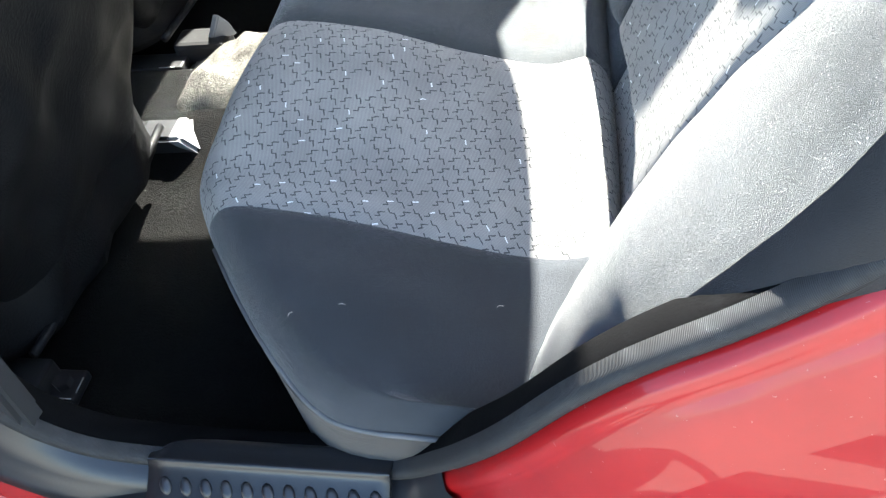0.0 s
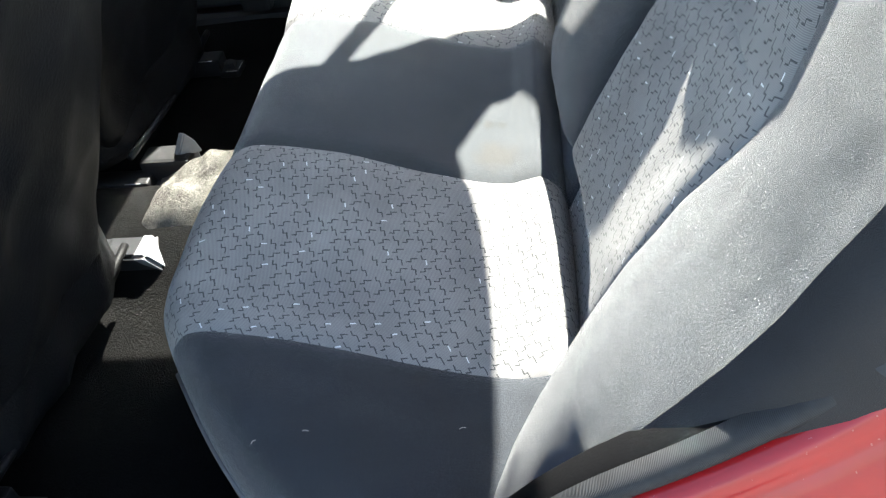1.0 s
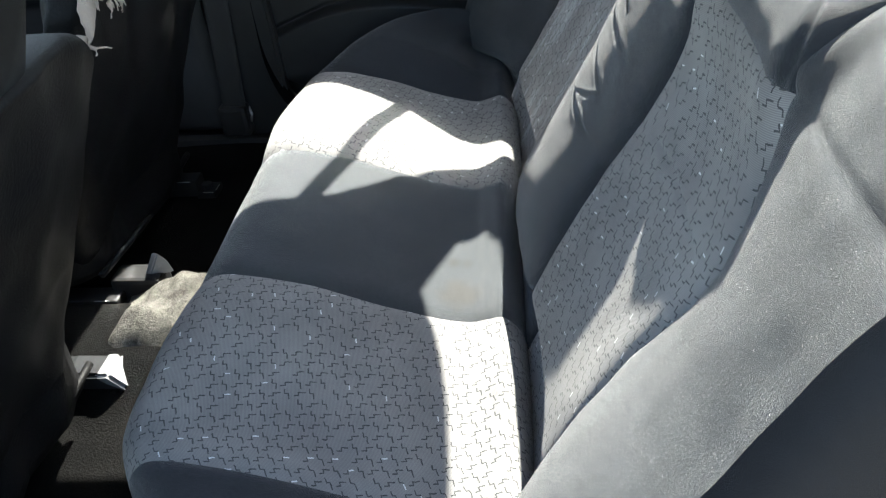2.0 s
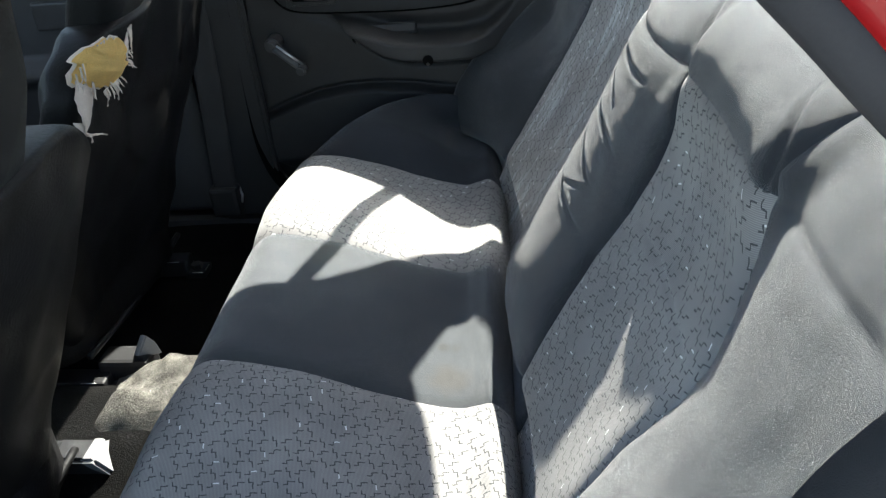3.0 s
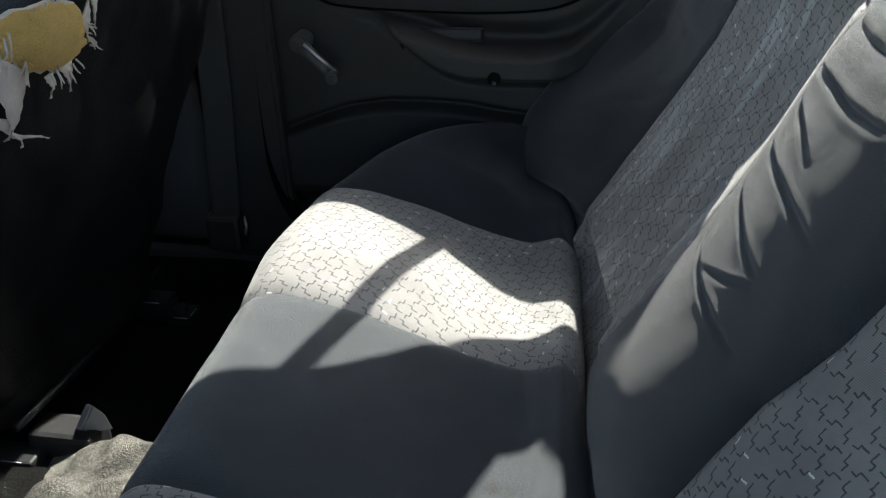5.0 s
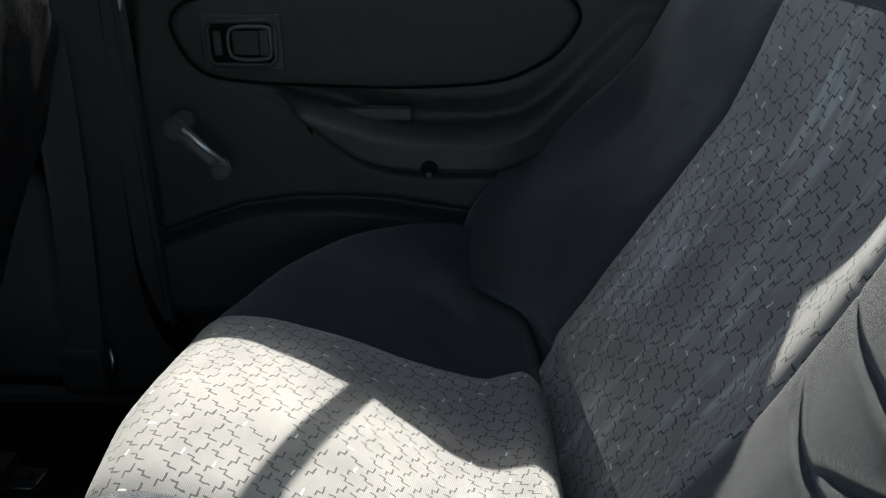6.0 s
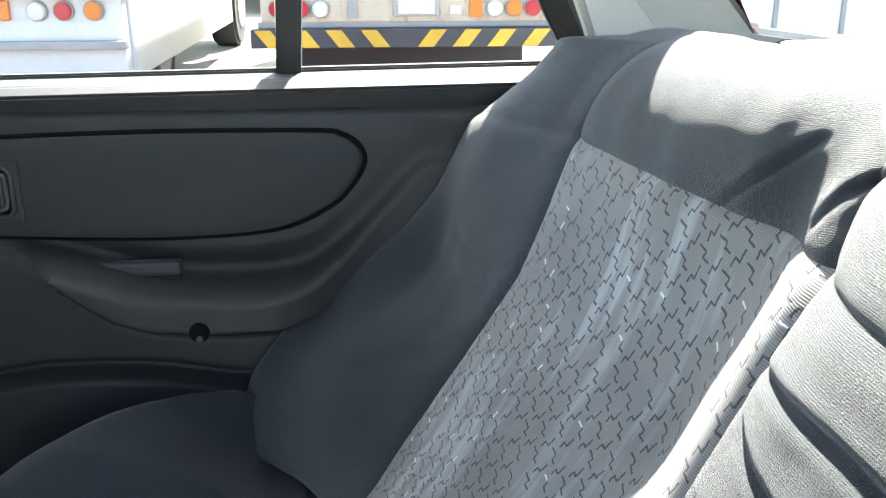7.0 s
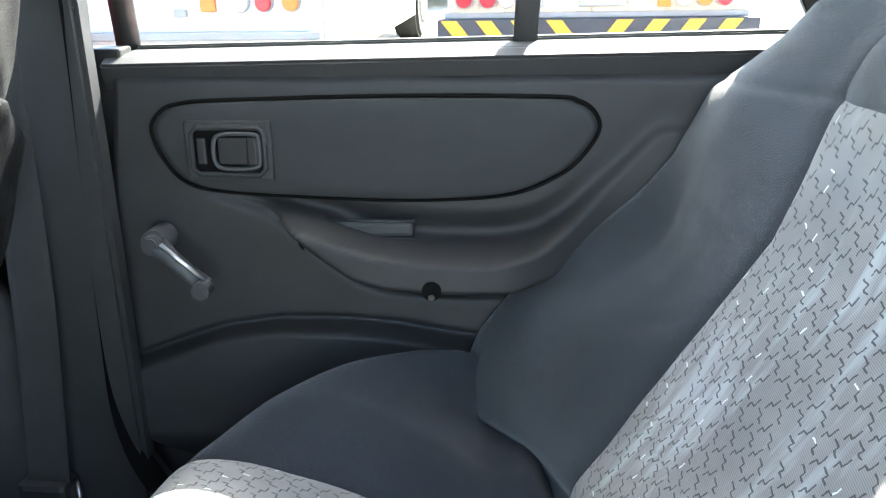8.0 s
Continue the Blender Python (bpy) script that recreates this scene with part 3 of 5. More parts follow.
backrest = thing("rear_bench", "blue-grey velour rear seat back with patterned panels and creased middle", "car seat", at=(0.35, C, 0.40))
for side in (-1, 1):
    seam_at = lambda z, s=side: s * outer_seam(s, z)
    hem_at = lambda z, s=side: s * inner_seam(s, z)
    back_section("side_wing", seam_at, side * 0.658, VELOUR, backrest, "smooth velour side wing curving towards the door", 130, 50, 0, 1)
    back_section("back_panel", hem_at, seam_at, TWILL if side < 0 else TWILL_WORN, backrest, "light grey twill with dark dashes and pale streaks", 150, 60, 0, TOP_A)
    back_section("top_roll", hem_at, seam_at, VELOUR, backrest, "rounded velour top edge", 150, 110, TOP_A, 1)

    def outer(s, a, sd=side):
        x, z = back_point(sd * 0.658, a * 0.86)
        y0 = C + sd * 0.658
        return x + 0.26 * s * s + 0.01 * s, y0 + sd * (0.050 + 0.010 * a) * math.sin(min(1.5, s * 2.2)), z - 0.02 * s
    sheet("side_vinyl", outer, np.linspace(0, 1, 8), np.linspace(0, 1, 60), VINYL, backrest, "black grained vinyl side facing")
    pts = []
    for k in range(50):
        x, z = back_point(side * 0.656, 0.86 * k / 49)
        pts.append((x + 0.003, C + side * 0.659, z - 0.001))
    tube("stitched_seam", pts, 0.002, PIPING, backrest, "", 6)
back_section("centre_bolster", lambda z: -inner_seam(-1, z), lambda z: inner_seam(1, z), VELOUR, backrest, "velour middle bolster creased with loose folds", 400, 110, 0, 1)
box("back_core", (0.47, 0.50, 0.42), (0.60, 1.73, 0.93), BLACK, backrest, "", 0.02)


YD_IN = 1.782
# ---- car body ----
car = thing("car", "red compact saloon body with open rear doorway", "car", at=(0.0, C, 0.0))

# inner line of the doorway's rubber seal, as x, distance from the middle, z
FORE = [(-0.30, 0.605, 1.33), (-0.305, 0.63, 1.05), (-0.312, 0.645, 0.90), (-0.325, 0.655, 0.62), (-0.32, 0.65, 0.49), (-0.28, 0.64, 0.41), (-0.20, 0.63, 0.375), (-0.05, 0.625, 0.365), (0.04, 0.627, 0.375)]
AFT = [(0.20, 0.620, 1.285), (0.08, 0.610, 1.330), (0.0, 0.605, 1.345)]
DOORWAY = {-1: FORE + [(0.090, 0.645, 0.425), (0.133, 0.675, 0.497), (0.173, 0.689, 0.552), (0.221, 0.693, 0.610), (0.258, 0.694, 0.646), (0.288, 0.693, 0.668), (0.325, 0.691, 0.691), (0.360, 0.690, 0.717),
                       (0.395, 0.688, 0.745), (0.426, 0.686, 0.776), (0.454, 0.683, 0.825), (0.470, 0.679, 0.89), (0.476, 0.676, 0.96), (0.465, 0.674, 1.038), (0.421, 0.672, 1.095), (0.382, 0.667, 1.138), (0.345, 0.658, 1.180), (0.285, 0.640, 1.238)] + AFT,
           1: FORE + [(0.10, 0.64, 0.42), (0.136, 0.655, 0.472), (0.186, 0.675, 0.574), (0.238, 0.695, 0.657), (0.286, 0.709, 0.716), (0.340, 0.709, 0.764), (0.391, 0.708, 0.810), (0.442, 0.706, 0.866), (0.468, 0.695, 0.95),
                      (0.455, 0.675, 1.02), (0.435, 0.665, 1.057), (0.38, 0.655, 1.12), (0.308, 0.635, 1.19)] + AFT}


def doorway_sweep(name, side, section, mat, label, parent, steps=6, span=None):
    """Sweeps a section of (outwards from the opening, outwards from the car) pairs round the doorway."""
    line = [Vector((x, C + side * v, z)) for x, v, z in smooth_line(DOORWAY[side], steps, True)]
    n = len(line)
    mid = Vector((0.08, 0, 0.85))
    verts, faces, uvs = [], [], []
    run = 0.0
    for i, p in enumerate(line):
        t = (line[(i + 4) % n] - line[i - 4]).normalized()
        o = Vector((0, side, 0))
        nn = t.cross(o).normalized()
        if nn.dot(Vector((p.x, 0, p.z)) - mid) < 0:
            nn = -nn
        o = (o - t * o.dot(t)).normalized()
        for k, (a, b) in enumerate(section):
            verts.append(p + nn * a + o * b)
            uvs.append((run, k * 0.01))
        run += (line[(i + 1) % n] - p).length
    m = len(section)
    for i in range(n) if span is None else range(span[0] * steps, span[1] * steps):
        j = (i + 1) % n
        for k in range(m - 1):
            q = (i * m + k, j * m + k, j * m + k + 1, i * m + k + 1)
            faces.append(q if side < 0 else q[::-1])
    ring = verts
    if span is not None:
        first, last = span[0] * steps * m, (span[1] * steps + 1) * m
        verts, uvs, faces = verts[first:last], uvs[first:last], [tuple(k - first for k in q) for q in faces]
    return link_mesh(name, verts, faces, mat, parent, label, uvs), ring, m, n


def roof_z(v, x):
    return 1.418 - 0.046 * (v / 0.56) ** 2 - 0.05 * max(0.0, (x - 0.1) / 0.4) ** 2 - 0.06 * max(0.0, (-0.3 - x) / 0.6) ** 2


def roof_back(v):
    return 0.480 - 0.20 * v * v - 0.55 * v ** 4


SEAL = [(0.010, -0.040), (0.005, -0.030), (0.0025, -0.018), (0.002, -0.010), (0.003, -0.006), (0.006, -0.005)]
BAND = [(0.001, -0.008), (0.002, 0.002), (0.005, 0.007), (0.010, 0.009), (0.015, 0.007), (0.018, 0.000)]
JAMB = [(0.016, 0.000), (0.018, 0.008), (0.021, 0.015), (0.025, 0.018), (0.031, 0.0195), (0.0345, 0.0195), (0.038, 0.022), (0.043, 0.0265), (0.050, 0.0305), (0.060, 0.0345), (0.074, 0.039), (0.090, 0.043)]
for side in (-1, 1):
    doorway_sweep("door_seal", side, SEAL, RUBBER, "black rubber door seal", car)
    doorway_sweep("seal_band", side, BAND, RIBBED, "ribbed dark grey weatherstrip", car)
    jamb, jv, jm, jn = doorway_sweep("door_jamb", side, JAMB, RED if side < 0 else RUBBER, "glossy red painted door jamb" if side < 0 else "black painted door jamb", car)
    # outer skin: from the jamb's edge out to the body's own edges
    edge = [jv[i * jm + jm - 1] for i in range(jn)]
    verts, faces = [], []
    STEPS = 10
    for p in edge:
        if p.z > 1.21 or (p.z > 1.04 and p.x < 0.2):
            far = Vector((min(p.x, 0.37), C + side * 0.553, roof_z(0.553, p.x) + 0.002))
            if side > 0 and p.x > 0.355:
                # the rear window's upper corner reaches down to the door frame here
                far = Vector((p.x - 0.006, C + 0.615, p.z - 0.035))
        elif p.z > 0.82 and p.x > 0.2:
            f = (1.21 - p.z) / 0.39
            fx, fv, fz = table(f, (0, 0.2, 0.35, 1), (0.370, 0.383, 0.432, 0.88)), lerp(0.553, 0.65, f), table(f, (0, 0.2, 0.35, 1), (1.30, 1.245, 1.20, 0.96 if side < 0 else 0.93))
            if side > 0 or p.x + 0.02 > fx:
                fx = max(fx, p.x + 0.02)
                fz = table(fx, (0.358, 0.366, 0.374, 0.383, 0.410, 0.435, 0.460, 0.486, 0.505, 0.56, 0.62, 0.88), (1.27, 1.20, 1.165, 1.155, 1.175, 1.220, 1.265, 1.13, 1.04, 0.955, 0.93, 0.92)) if side > 0 else table(fx, (0.370, 0.383, 0.432, 0.46, 0.495, 0.51, 0.53, 0.58, 0.62, 0.88), (1.30, 1.245, 1.20, 1.185, 1.165, 1.155, 1.14, 1.11, 1.09, 0.96))
            far = Vector((fx, C + side * fv, fz))
        elif p.x > 0.12:
            f = ss((p.z - 0.40) / 0.42)
            far = Vector((1.75, C + side * 0.80, lerp(0.20, 0.95, f)))
        elif p.z < 0.48:
            far = Vector((p.x, C + side * 0.745, 0.17))
        else:
            far = Vector((-0.46, C + side * lerp(0.76, 0.60, ss((p.z - 0.5) / 0.7)), p.z))
        for k in range(STEPS):
            t = k / (STEPS - 1)
            q = p.lerp(far, t)
            q.y += side * 0.030 * math.sin(math.pi * t) * (1 if p.z < 1.04 else 0.6)
            verts.append(q)
    for i in range(jn):
        j = (i + 1) % jn
        for k in range(STEPS - 1):
            q = (i * STEPS + k, j * STEPS + k, j * STEPS + k + 1, i * STEPS + k + 1)
            faces.append(q if side < 0 else q[::-1])
    link_mesh("quarter_panel", verts, faces, RED, car, "glossy red outer body panel with dust")

SILL_TRIM = [(0.012, 0.004), (0.016, 0.012), (0.022, 0.0215), (0.032, 0.026), (0.040, 0.030), (0.050, 0.036), (0.062, 0.040), (0.066, 0.034)]
doorway_sweep("sill_trim", -1, SILL_TRIM, SHINY_TRIM, "black moulded trim curving up from the sill", car, span=(2, 9))

# flat cover along the rear pillar and the drip rails on the roof's edge beside it
PILLAR_TRIM = plain("pillar_trim_plastic", (0.038, 0.0385, 0.042), 0.6, vary=0.12, scale=90, bump=0.2, dist=0.0005, spec=0.18)
doorway_sweep("pillar_cover", -1, [(-0.002, -0.012), (-0.001, 0.006), (0.003, 0.0115), (0.012, 0.0135), (0.021, 0.0135), (0.0235, 0.010), (0.0235, 0.0)], PILLAR_TRIM, "flat dark grey pillar cover", car, span=(18, 26))
for lo in (0.048, 0.072):
    doorway_sweep("drip_rail", -1, [(lo, lo * 0.35 + 0.010), (lo + 0.002, lo * 0.35 + 0.020), (lo + 0.006, lo * 0.35 + 0.0225), (lo + 0.010, lo * 0.35 + 0.021), (lo + 0.013, lo * 0.35 + 0.010)], RED, "raised red drip rail", car, span=(18, 26))

# roof with its lining
sheet("roof", lambda u, s: (lerp(-0.85, roof_back(s), u), C + s, roof_z(s, lerp(-0.85, roof_back(s), u))), np.linspace(0, 1, 26), np.linspace(-0.56, 0.56, 30), RED, car, "red roof panel", close=0.012, flip=False)
sheet("headliner", lambda u, s: (lerp(-0.84, roof_back(s) - 0.01, u), C + s * 1.06, roof_z(s, lerp(-0.84, roof_back(s), u)) - 0.03), np.linspace(0, 1, 26), np.linspace(-0.57, 0.57, 30), HEADLINER, car, "pale grey roof lining", close=0.01, flip=True)

# floor
def floor_point(x, y):
    v = y - C
    z = 0.285 + 0.055 * math.exp(-(v / 0.11) ** 4) + 0.004 * noise.noise((x * 9, y * 9, 0)) + 0.05 * ss((abs(v) - 0.56) / 0.06)
    return x, y, z


sheet("carpet", floor_point, np.linspace(-1.7, 0.28, 70), np.linspace(0.49, 1.74, 60), CARPET, car, "black dusty floor carpet, darkened for the shade on it", close=0.02)


def lump(u, s):
    x, v = lerp(-0.465, -0.16, u), lerp(-0.075, 0.155, s)
    h = 0.066 * ss(u / 0.26) ** 0.7 * ss(s / 0.38) ** 0.7 * ss((1 - s) / 0.30) ** 0.7
    h *= 0.9 + 0.22 * noise.noise((x * 11, v * 11, 3)) + 0.14 * noise.noise((x * 30, v * 30, 6))
    return x + 0.016 * noise.noise((u * 3, s * 4, 9)), C + v + 0.010 * noise.noise((u * 5, s * 2, 4)), 0.312 + h + 0.0022 * noise.noise((x * 150, v * 150, 1))


sheet("tunnel_carpet", lump, np.linspace(0, 1, 70), np.linspace(0, 1, 60), CARPET_SUNLIT_DUST, car, "dusty carpet hump, coloured paler for the sun on it")

# scuff plate on the near sill
plate_section = smooth_line([(0.520, 0.335), (0.512, 0.362), (0.503, 0.371), (0.490, 0.3745), (0.479, 0.3785), (0.4755, 0.3775), (0.472, 0.371), (0.461, 0.3625), (0.446, 0.354), (0.430, 0.345), (0.420, 0.335), (0.415, 0.32)], 4)
plate = sheet("scuff_plate", lambda u, s: (lerp(-0.213, 0.040, u), *plate_section[int(round(s * (len(plate_section) - 1)))]), np.linspace(0, 1, 14), np.linspace(0, 1, len(plate_section)), SHINY_TRIM, car, "black plastic scuff plate with a row of raised ovals", close=0.006, flip=True)
for k in range(11):
    bm = bmesh.new()
    bmesh.ops.create_uvsphere(bm, u_segments=10, v_segments=6, radius=1)
    bmesh.ops.scale(bm, vec=(0.0062, 0.0100, 0.0032), verts=bm.verts)
    bmesh.ops.rotate(bm, verts=bm.verts, matrix=Euler((radians(32), 0, radians(25))).to_matrix())
    bmesh.ops.translate(bm, vec=(-0.192 + 0.0220 * k, 0.4575, 0.3612), verts=bm.verts)
    part("raised_oval", bm, SHINY_TRIM, plate, "", smooth=True)

# pillars, parcel shelf, rear window
def pillar(name, side, inner, mat, label):
    out = [Vector((x, C + side * v, z)) for x, v, z in inner]
    return prism(name, out, (0, -side * 0.03, 0), mat, car, label, 0.006)


for side in (-1, 1):
    front = [(0.424, 0.660, 0.93), (0.396, 0.655, 1.00), (0.372, 0.645, 1.07), (0.340, 0.635, 1.12)] if side > 0 else [(0.50, 0.655, 0.93), (0.49, 0.655, 1.03), (0.42, 0.635, 1.13), (0.34, 0.615, 1.215)]
    pillar("rear_pillar", side, front + ([(0.385, 0.628, 1.190), (0.42, 0.622, 1.228), (0.445, 0.620, 1.278), (0.460, 0.612, 1.302)] if side > 0 else [(0.365, 0.585, 1.285), (0.425, 0.59, 1.20)]) + ([(0.474, 0.610, 1.24), (0.486, 0.612, 1.16), (0.498, 0.616, 1.07), (0.526, 0.62, 1.0), (0.565, 0.625, 0.957)] if side > 0 else [(0.78, 0.63, 0.97)]) + [(0.80, 0.64, 0.925), (0.80, 0.64, 0.90), (0.52, 0.66, 0.90)], HEADLINER, "pale grey rear pillar trim")
    pillar("middle_pillar", side, [(-0.305, 0.655, 0.34), (-0.305, 0.635, 0.95), (-0.29, 0.585, 1.27), (-0.385, 0.585, 1.27), (-0.40, 0.635, 0.95), (-0.45, 0.655, 0.34)], TRIM, "dark grey middle pillar trim")
    prism("roof_rail", [(-0.9, C + side * 0.585, 1.37), (0.10, C + side * 0.585, 1.364), (0.17, C + side * 0.588, 1.326), (0.24, C + side * 0.592, 1.290), (0.345, C + side * 0.575, 1.315), (0.32, C + side * 0.56, 1.36), (-0.9, C + side * 0.56, 1.38)], (0, side * 0.045, -0.012), TRIM, car, "dark roof rail trim", 0.005)
box("parcel_shelf", (0.585, 0.46, 0.925), (0.95, 1.77, 0.945), TRIM, car, "dark grey parcel shelf", 0.008)
box("boot_lid", (0.93, 0.36, 0.90), (1.75, 1.87, 0.985), RED, car, "red boot lid", 0.03)
box("rear_panel", (1.70, 0.34, 0.25), (1.76, 1.89, 0.93), RED, car, "", 0.02)
box("underbody", (-1.9, 0.42, 0.18), (1.74, 1.81, 0.262), BLACK, car, "", 0.02)
for side in (-1, 1):
    box("inner_sill", (-1.6, C + side * 0.66 - 0.05, 0.20), (0.30, C + side * 0.66 + 0.05, 0.345), BLACK, car, "", 0.02)
# closed front door on the near side, and the windscreen's pillars
box("front_door_shell", (-1.45, 0.375, 0.32), (-0.40, 0.47, 0.87), TRIM, car, "dark grey trim of the closed front door", 0.02)
for side in (-1, 1):
    tube("front_pillar", [(-0.83, C + side * 0.57, 1.30), (-1.15, C + side * 0.64, 1.08), (-1.42, C + side * 0.68, 0.88)], 0.028, BLACK, car, "", 10)
box("bonnet", (-2.5, 0.36, 0.55), (-1.40, 1.87, 0.86), RED, car, "red bonnet", 0.05, seg=3)
box("pillar_filler", (-0.365, YD_IN, 0.34), (-0.295, YD_IN + 0.03, 0.905), BLACK, car, "", 0.003)
box("dashboard", (-1.45, 0.42, 0.45), (-1.15, 1.81, 0.90), VINYL, car, "black dashboard", 0.06, seg=4)
box("firewall", (-1.62, 0.42, 0.262), (-1.46, 1.81, 0.86), BLACK, car, "", 0.02)


def glass(name):
    n = Nodes(name)
    n.set(Roughness=0.02, Transmission_Weight=1.0, IOR=1.02)
    n.bsdf.inputs["Specular IOR Level"].default_value = 0.3
    return n.done((0.96, 0.98, 0.97), n.bump(n.noise(2.0, 2), 0.02, 0.002))


GLASS = glass("window_glass")


# ---- far rear door ----
YD = 1.77  # inner face of the far door trim
LEVER = plain("worn_grey_lever", (0.045, 0.046, 0.049), 0.45, vary=0.2, scale=60, bump=0.2)
CRANK = plain("crank_plastic", (0.05, 0.051, 0.054), 0.45, vary=0.2, scale=60, bump=0.2)
PLATE = plain("plate_plastic", (0.042, 0.042, 0.044), 0.6, vary=0.12, scale=90, bump=0.2)
# near-black that stands for the shade in gaps, recesses and screw wells
PIT_SHADE = plain("pit_shade_black", (0.004, 0.004, 0.004), 0.9, spec=0.1)
door = thing("rear_door", "closed rear door with dark grey plastic trim and a window crank", "car door", at=(-0.05, YD, 0.36))
ARM_TOP = ((-0.26, -0.20, -0.149, -0.08, -0.029, 0.029, 0.097, 0.142, 0.174, 0.200, 0.26), (0.765, 0.755, 0.744, 0.728, 0.711, 0.704, 0.704, 0.714, 0.738, 0.765, 0.83))
ARM_LOW = ((-0.26, -0.20, -0.149, -0.116, -0.083, -0.049, -0.014, 0.044, 0.12, 0.20, 0.26), (0.762, 0.752, 0.738, 0.711, 0.682, 0.658, 0.648, 0.644, 0.646, 0.672, 0.72))
POCKET = ((-0.34, -0.25, -0.202, -0.137, -0.074, -0.011, 0.051, 0.30), (0.545, 0.580, 0.596, 0.606, 0.607, 0.603, 0.593, 0.565))


def trim_depth(x, z):
    """How far the trim stands out into the car."""
    zt, zb, zp = table(x, *ARM_TOP), table(x, *ARM_LOW), table(x, *POCKET)
    ends = ss((x + 0.235) / 0.10) * (1 - 0.85 * ss((x - 0.10) / 0.13))
    arm = ss((z - zb) / 0.022) * ss((zt - z) / 0.012)
    h = 0.056 * ends * arm
    scoop = ss((z - zt + 0.004) / 0.01) * ss((zt + 0.038 - z) / 0.03)
    h -= 0.012 * ends * scoop
    pocket = ss((zp - z) / 0.012)
    h += 0.016 * pocket - 0.012 * math.exp(-((z - zp - 0.002) / 0.0045) ** 2)
    h -= 0.009 * ends * math.exp(-((z - zb + 0.001) / 0.005) ** 2)
    h -= 0.05 * ss((z - 0.865) / 0.03) ** 2
    h -= 0.03 * ss((0.47 - z) / 0.06)
    h += 0.0012 * noise.noise((x * 8, z * 8, 4))
    return h


def trim_left(z):
    return table(z, (0.42, 0.44, 0.477, 0.543, 0.715, 0.89), (-0.255, -0.290, -0.325, -0.335, -0.320, -0.298))


def trim_point(u, s):
    z = lerp(0.42, 0.893, s)
    x = lerp(trim_left(z), 0.40, u)
    return x, YD - trim_depth(x, z), z


sheet("trim_panel", trim_point, np.linspace(0, 1, 120), np.linspace(0, 1, 170), TRIM, door, "dark grey moulded trim with armrest scoop", close=0.006)
INSET = [(-0.262, 0.822), (-0.252, 0.839), (-0.232, 0.848), (-0.179, 0.852), (-0.002, 0.856), (0.150, 0.855), (0.178, 0.851), (0.194, 0.840), (0.199, 0.823), (0.186, 0.800), (0.162, 0.778), (0.111, 0.757), (0.023, 0.750), (-0.067, 0.751), (-0.189, 0.757), (-0.232, 0.768), (-0.254, 0.795)]
line = smooth_line(INSET, 12, True)
cx, cz = -0.03, 0.803


def inset_mesh():
    verts, faces, uvs = [], [], []
    rings = [(1.0, 0.000), (0.985, 0.005), (0.96, 0.0062), (0.6, 0.0066), (0.02, 0.0066)]
    for f, h in rings:
        for x, z in line:
            verts.append((lerp(cx, x, f), YD - h, lerp(cz, z, f)))
            uvs.append((lerp(cx, x, f), lerp(cz, z, f)))
    n = len(line)
    for k in range(len(rings) - 1):
        for i in range(n):
            j = (i + 1) % n
            faces.append((k * n + i, k * n + j, (k + 1) * n + j, (k + 1) * n + i))
    faces.append(tuple((len(rings) - 1) * n + i for i in range(n)))
    return verts, faces, uvs


v_, f_, u_ = inset_mesh()
link_mesh("inset_panel", v_, f_, TRIM_CLOTH, door, "flat grey padded insert", u_)
tube("inset_groove", [(lerp(cx, x, 1.012), YD - 0.002, lerp(cz, z, 1.03)) for x, z in line], 0.0022, PIT_SHADE, door, "black line painted as the shade in the gap round the insert", 6, closed=True)

# handle in its recess
handle = box("handle_bezel", (-0.227, YD - 0.0100, 0.770), (-0.133, YD - 0.004, 0.833), TRIM, door, "bezel round the inner door handle", 0.010, seg=4)
rim_line = [(-0.219, 0.783), (-0.219, 0.820), (-0.213, 0.8265), (-0.147, 0.8265), (-0.141, 0.820), (-0.141, 0.783), (-0.147, 0.7765), (-0.213, 0.7765)]
tube("bezel_rim", [(x, YD - 0.0105, z) for x, z in rim_line], 0.0032, TRIM, handle, "", 8, closed=True)
box("handle_recess", (-0.2175, YD - 0.0108, 0.778), (-0.1425, YD - 0.0090, 0.825), PIT_SHADE, handle, "dark plate painted as the shade in the recess", 0.006)
lever_line = [(-0.186, 0.784), (-0.194, 0.791), (-0.194, 0.812), (-0.186, 0.8195), (-0.165, 0.8205), (-0.148, 0.819), (-0.146, 0.812), (-0.146, 0.791), (-0.150, 0.785), (-0.165, 0.783)]
tube("handle_lever", [(x, YD - 0.0135, z) for x, z in smooth_line(lever_line, 4, True)], 0.0024, LEVER, handle, "dark grey pull lever", 8, closed=True)
box("lever_cup", (-0.190, YD - 0.0128, 0.788), (-0.160, YD - 0.0108, 0.816), BLACK, handle, "", 0.004)
box("lever_grip", (-0.159, YD - 0.0165, 0.787), (-0.1475, YD - 0.0108, 0.817), BLACK, handle, "", 0.003)
box("lock_slide", (-0.2125, YD - 0.0150, 0.788), (-0.2025, YD - 0.0108, 0.816), BLACK, handle, "", 0.003)

# pull cup lid in the scoop
box("pull_cup", (-0.079, YD - 0.004, 0.708), (0.011, YD + 0.006, 0.7240), PLATE, door, "grey blanking plate in the armrest", 0.006)
tube("pull_rim", [(-0.0805, YD - 0.003, 0.7255), (0.0125, YD - 0.003, 0.7255), (0.0125, YD - 0.003, 0.7065), (-0.0805, YD - 0.003, 0.7065)], 0.0022, TRIM, door, "", 6, closed=True)

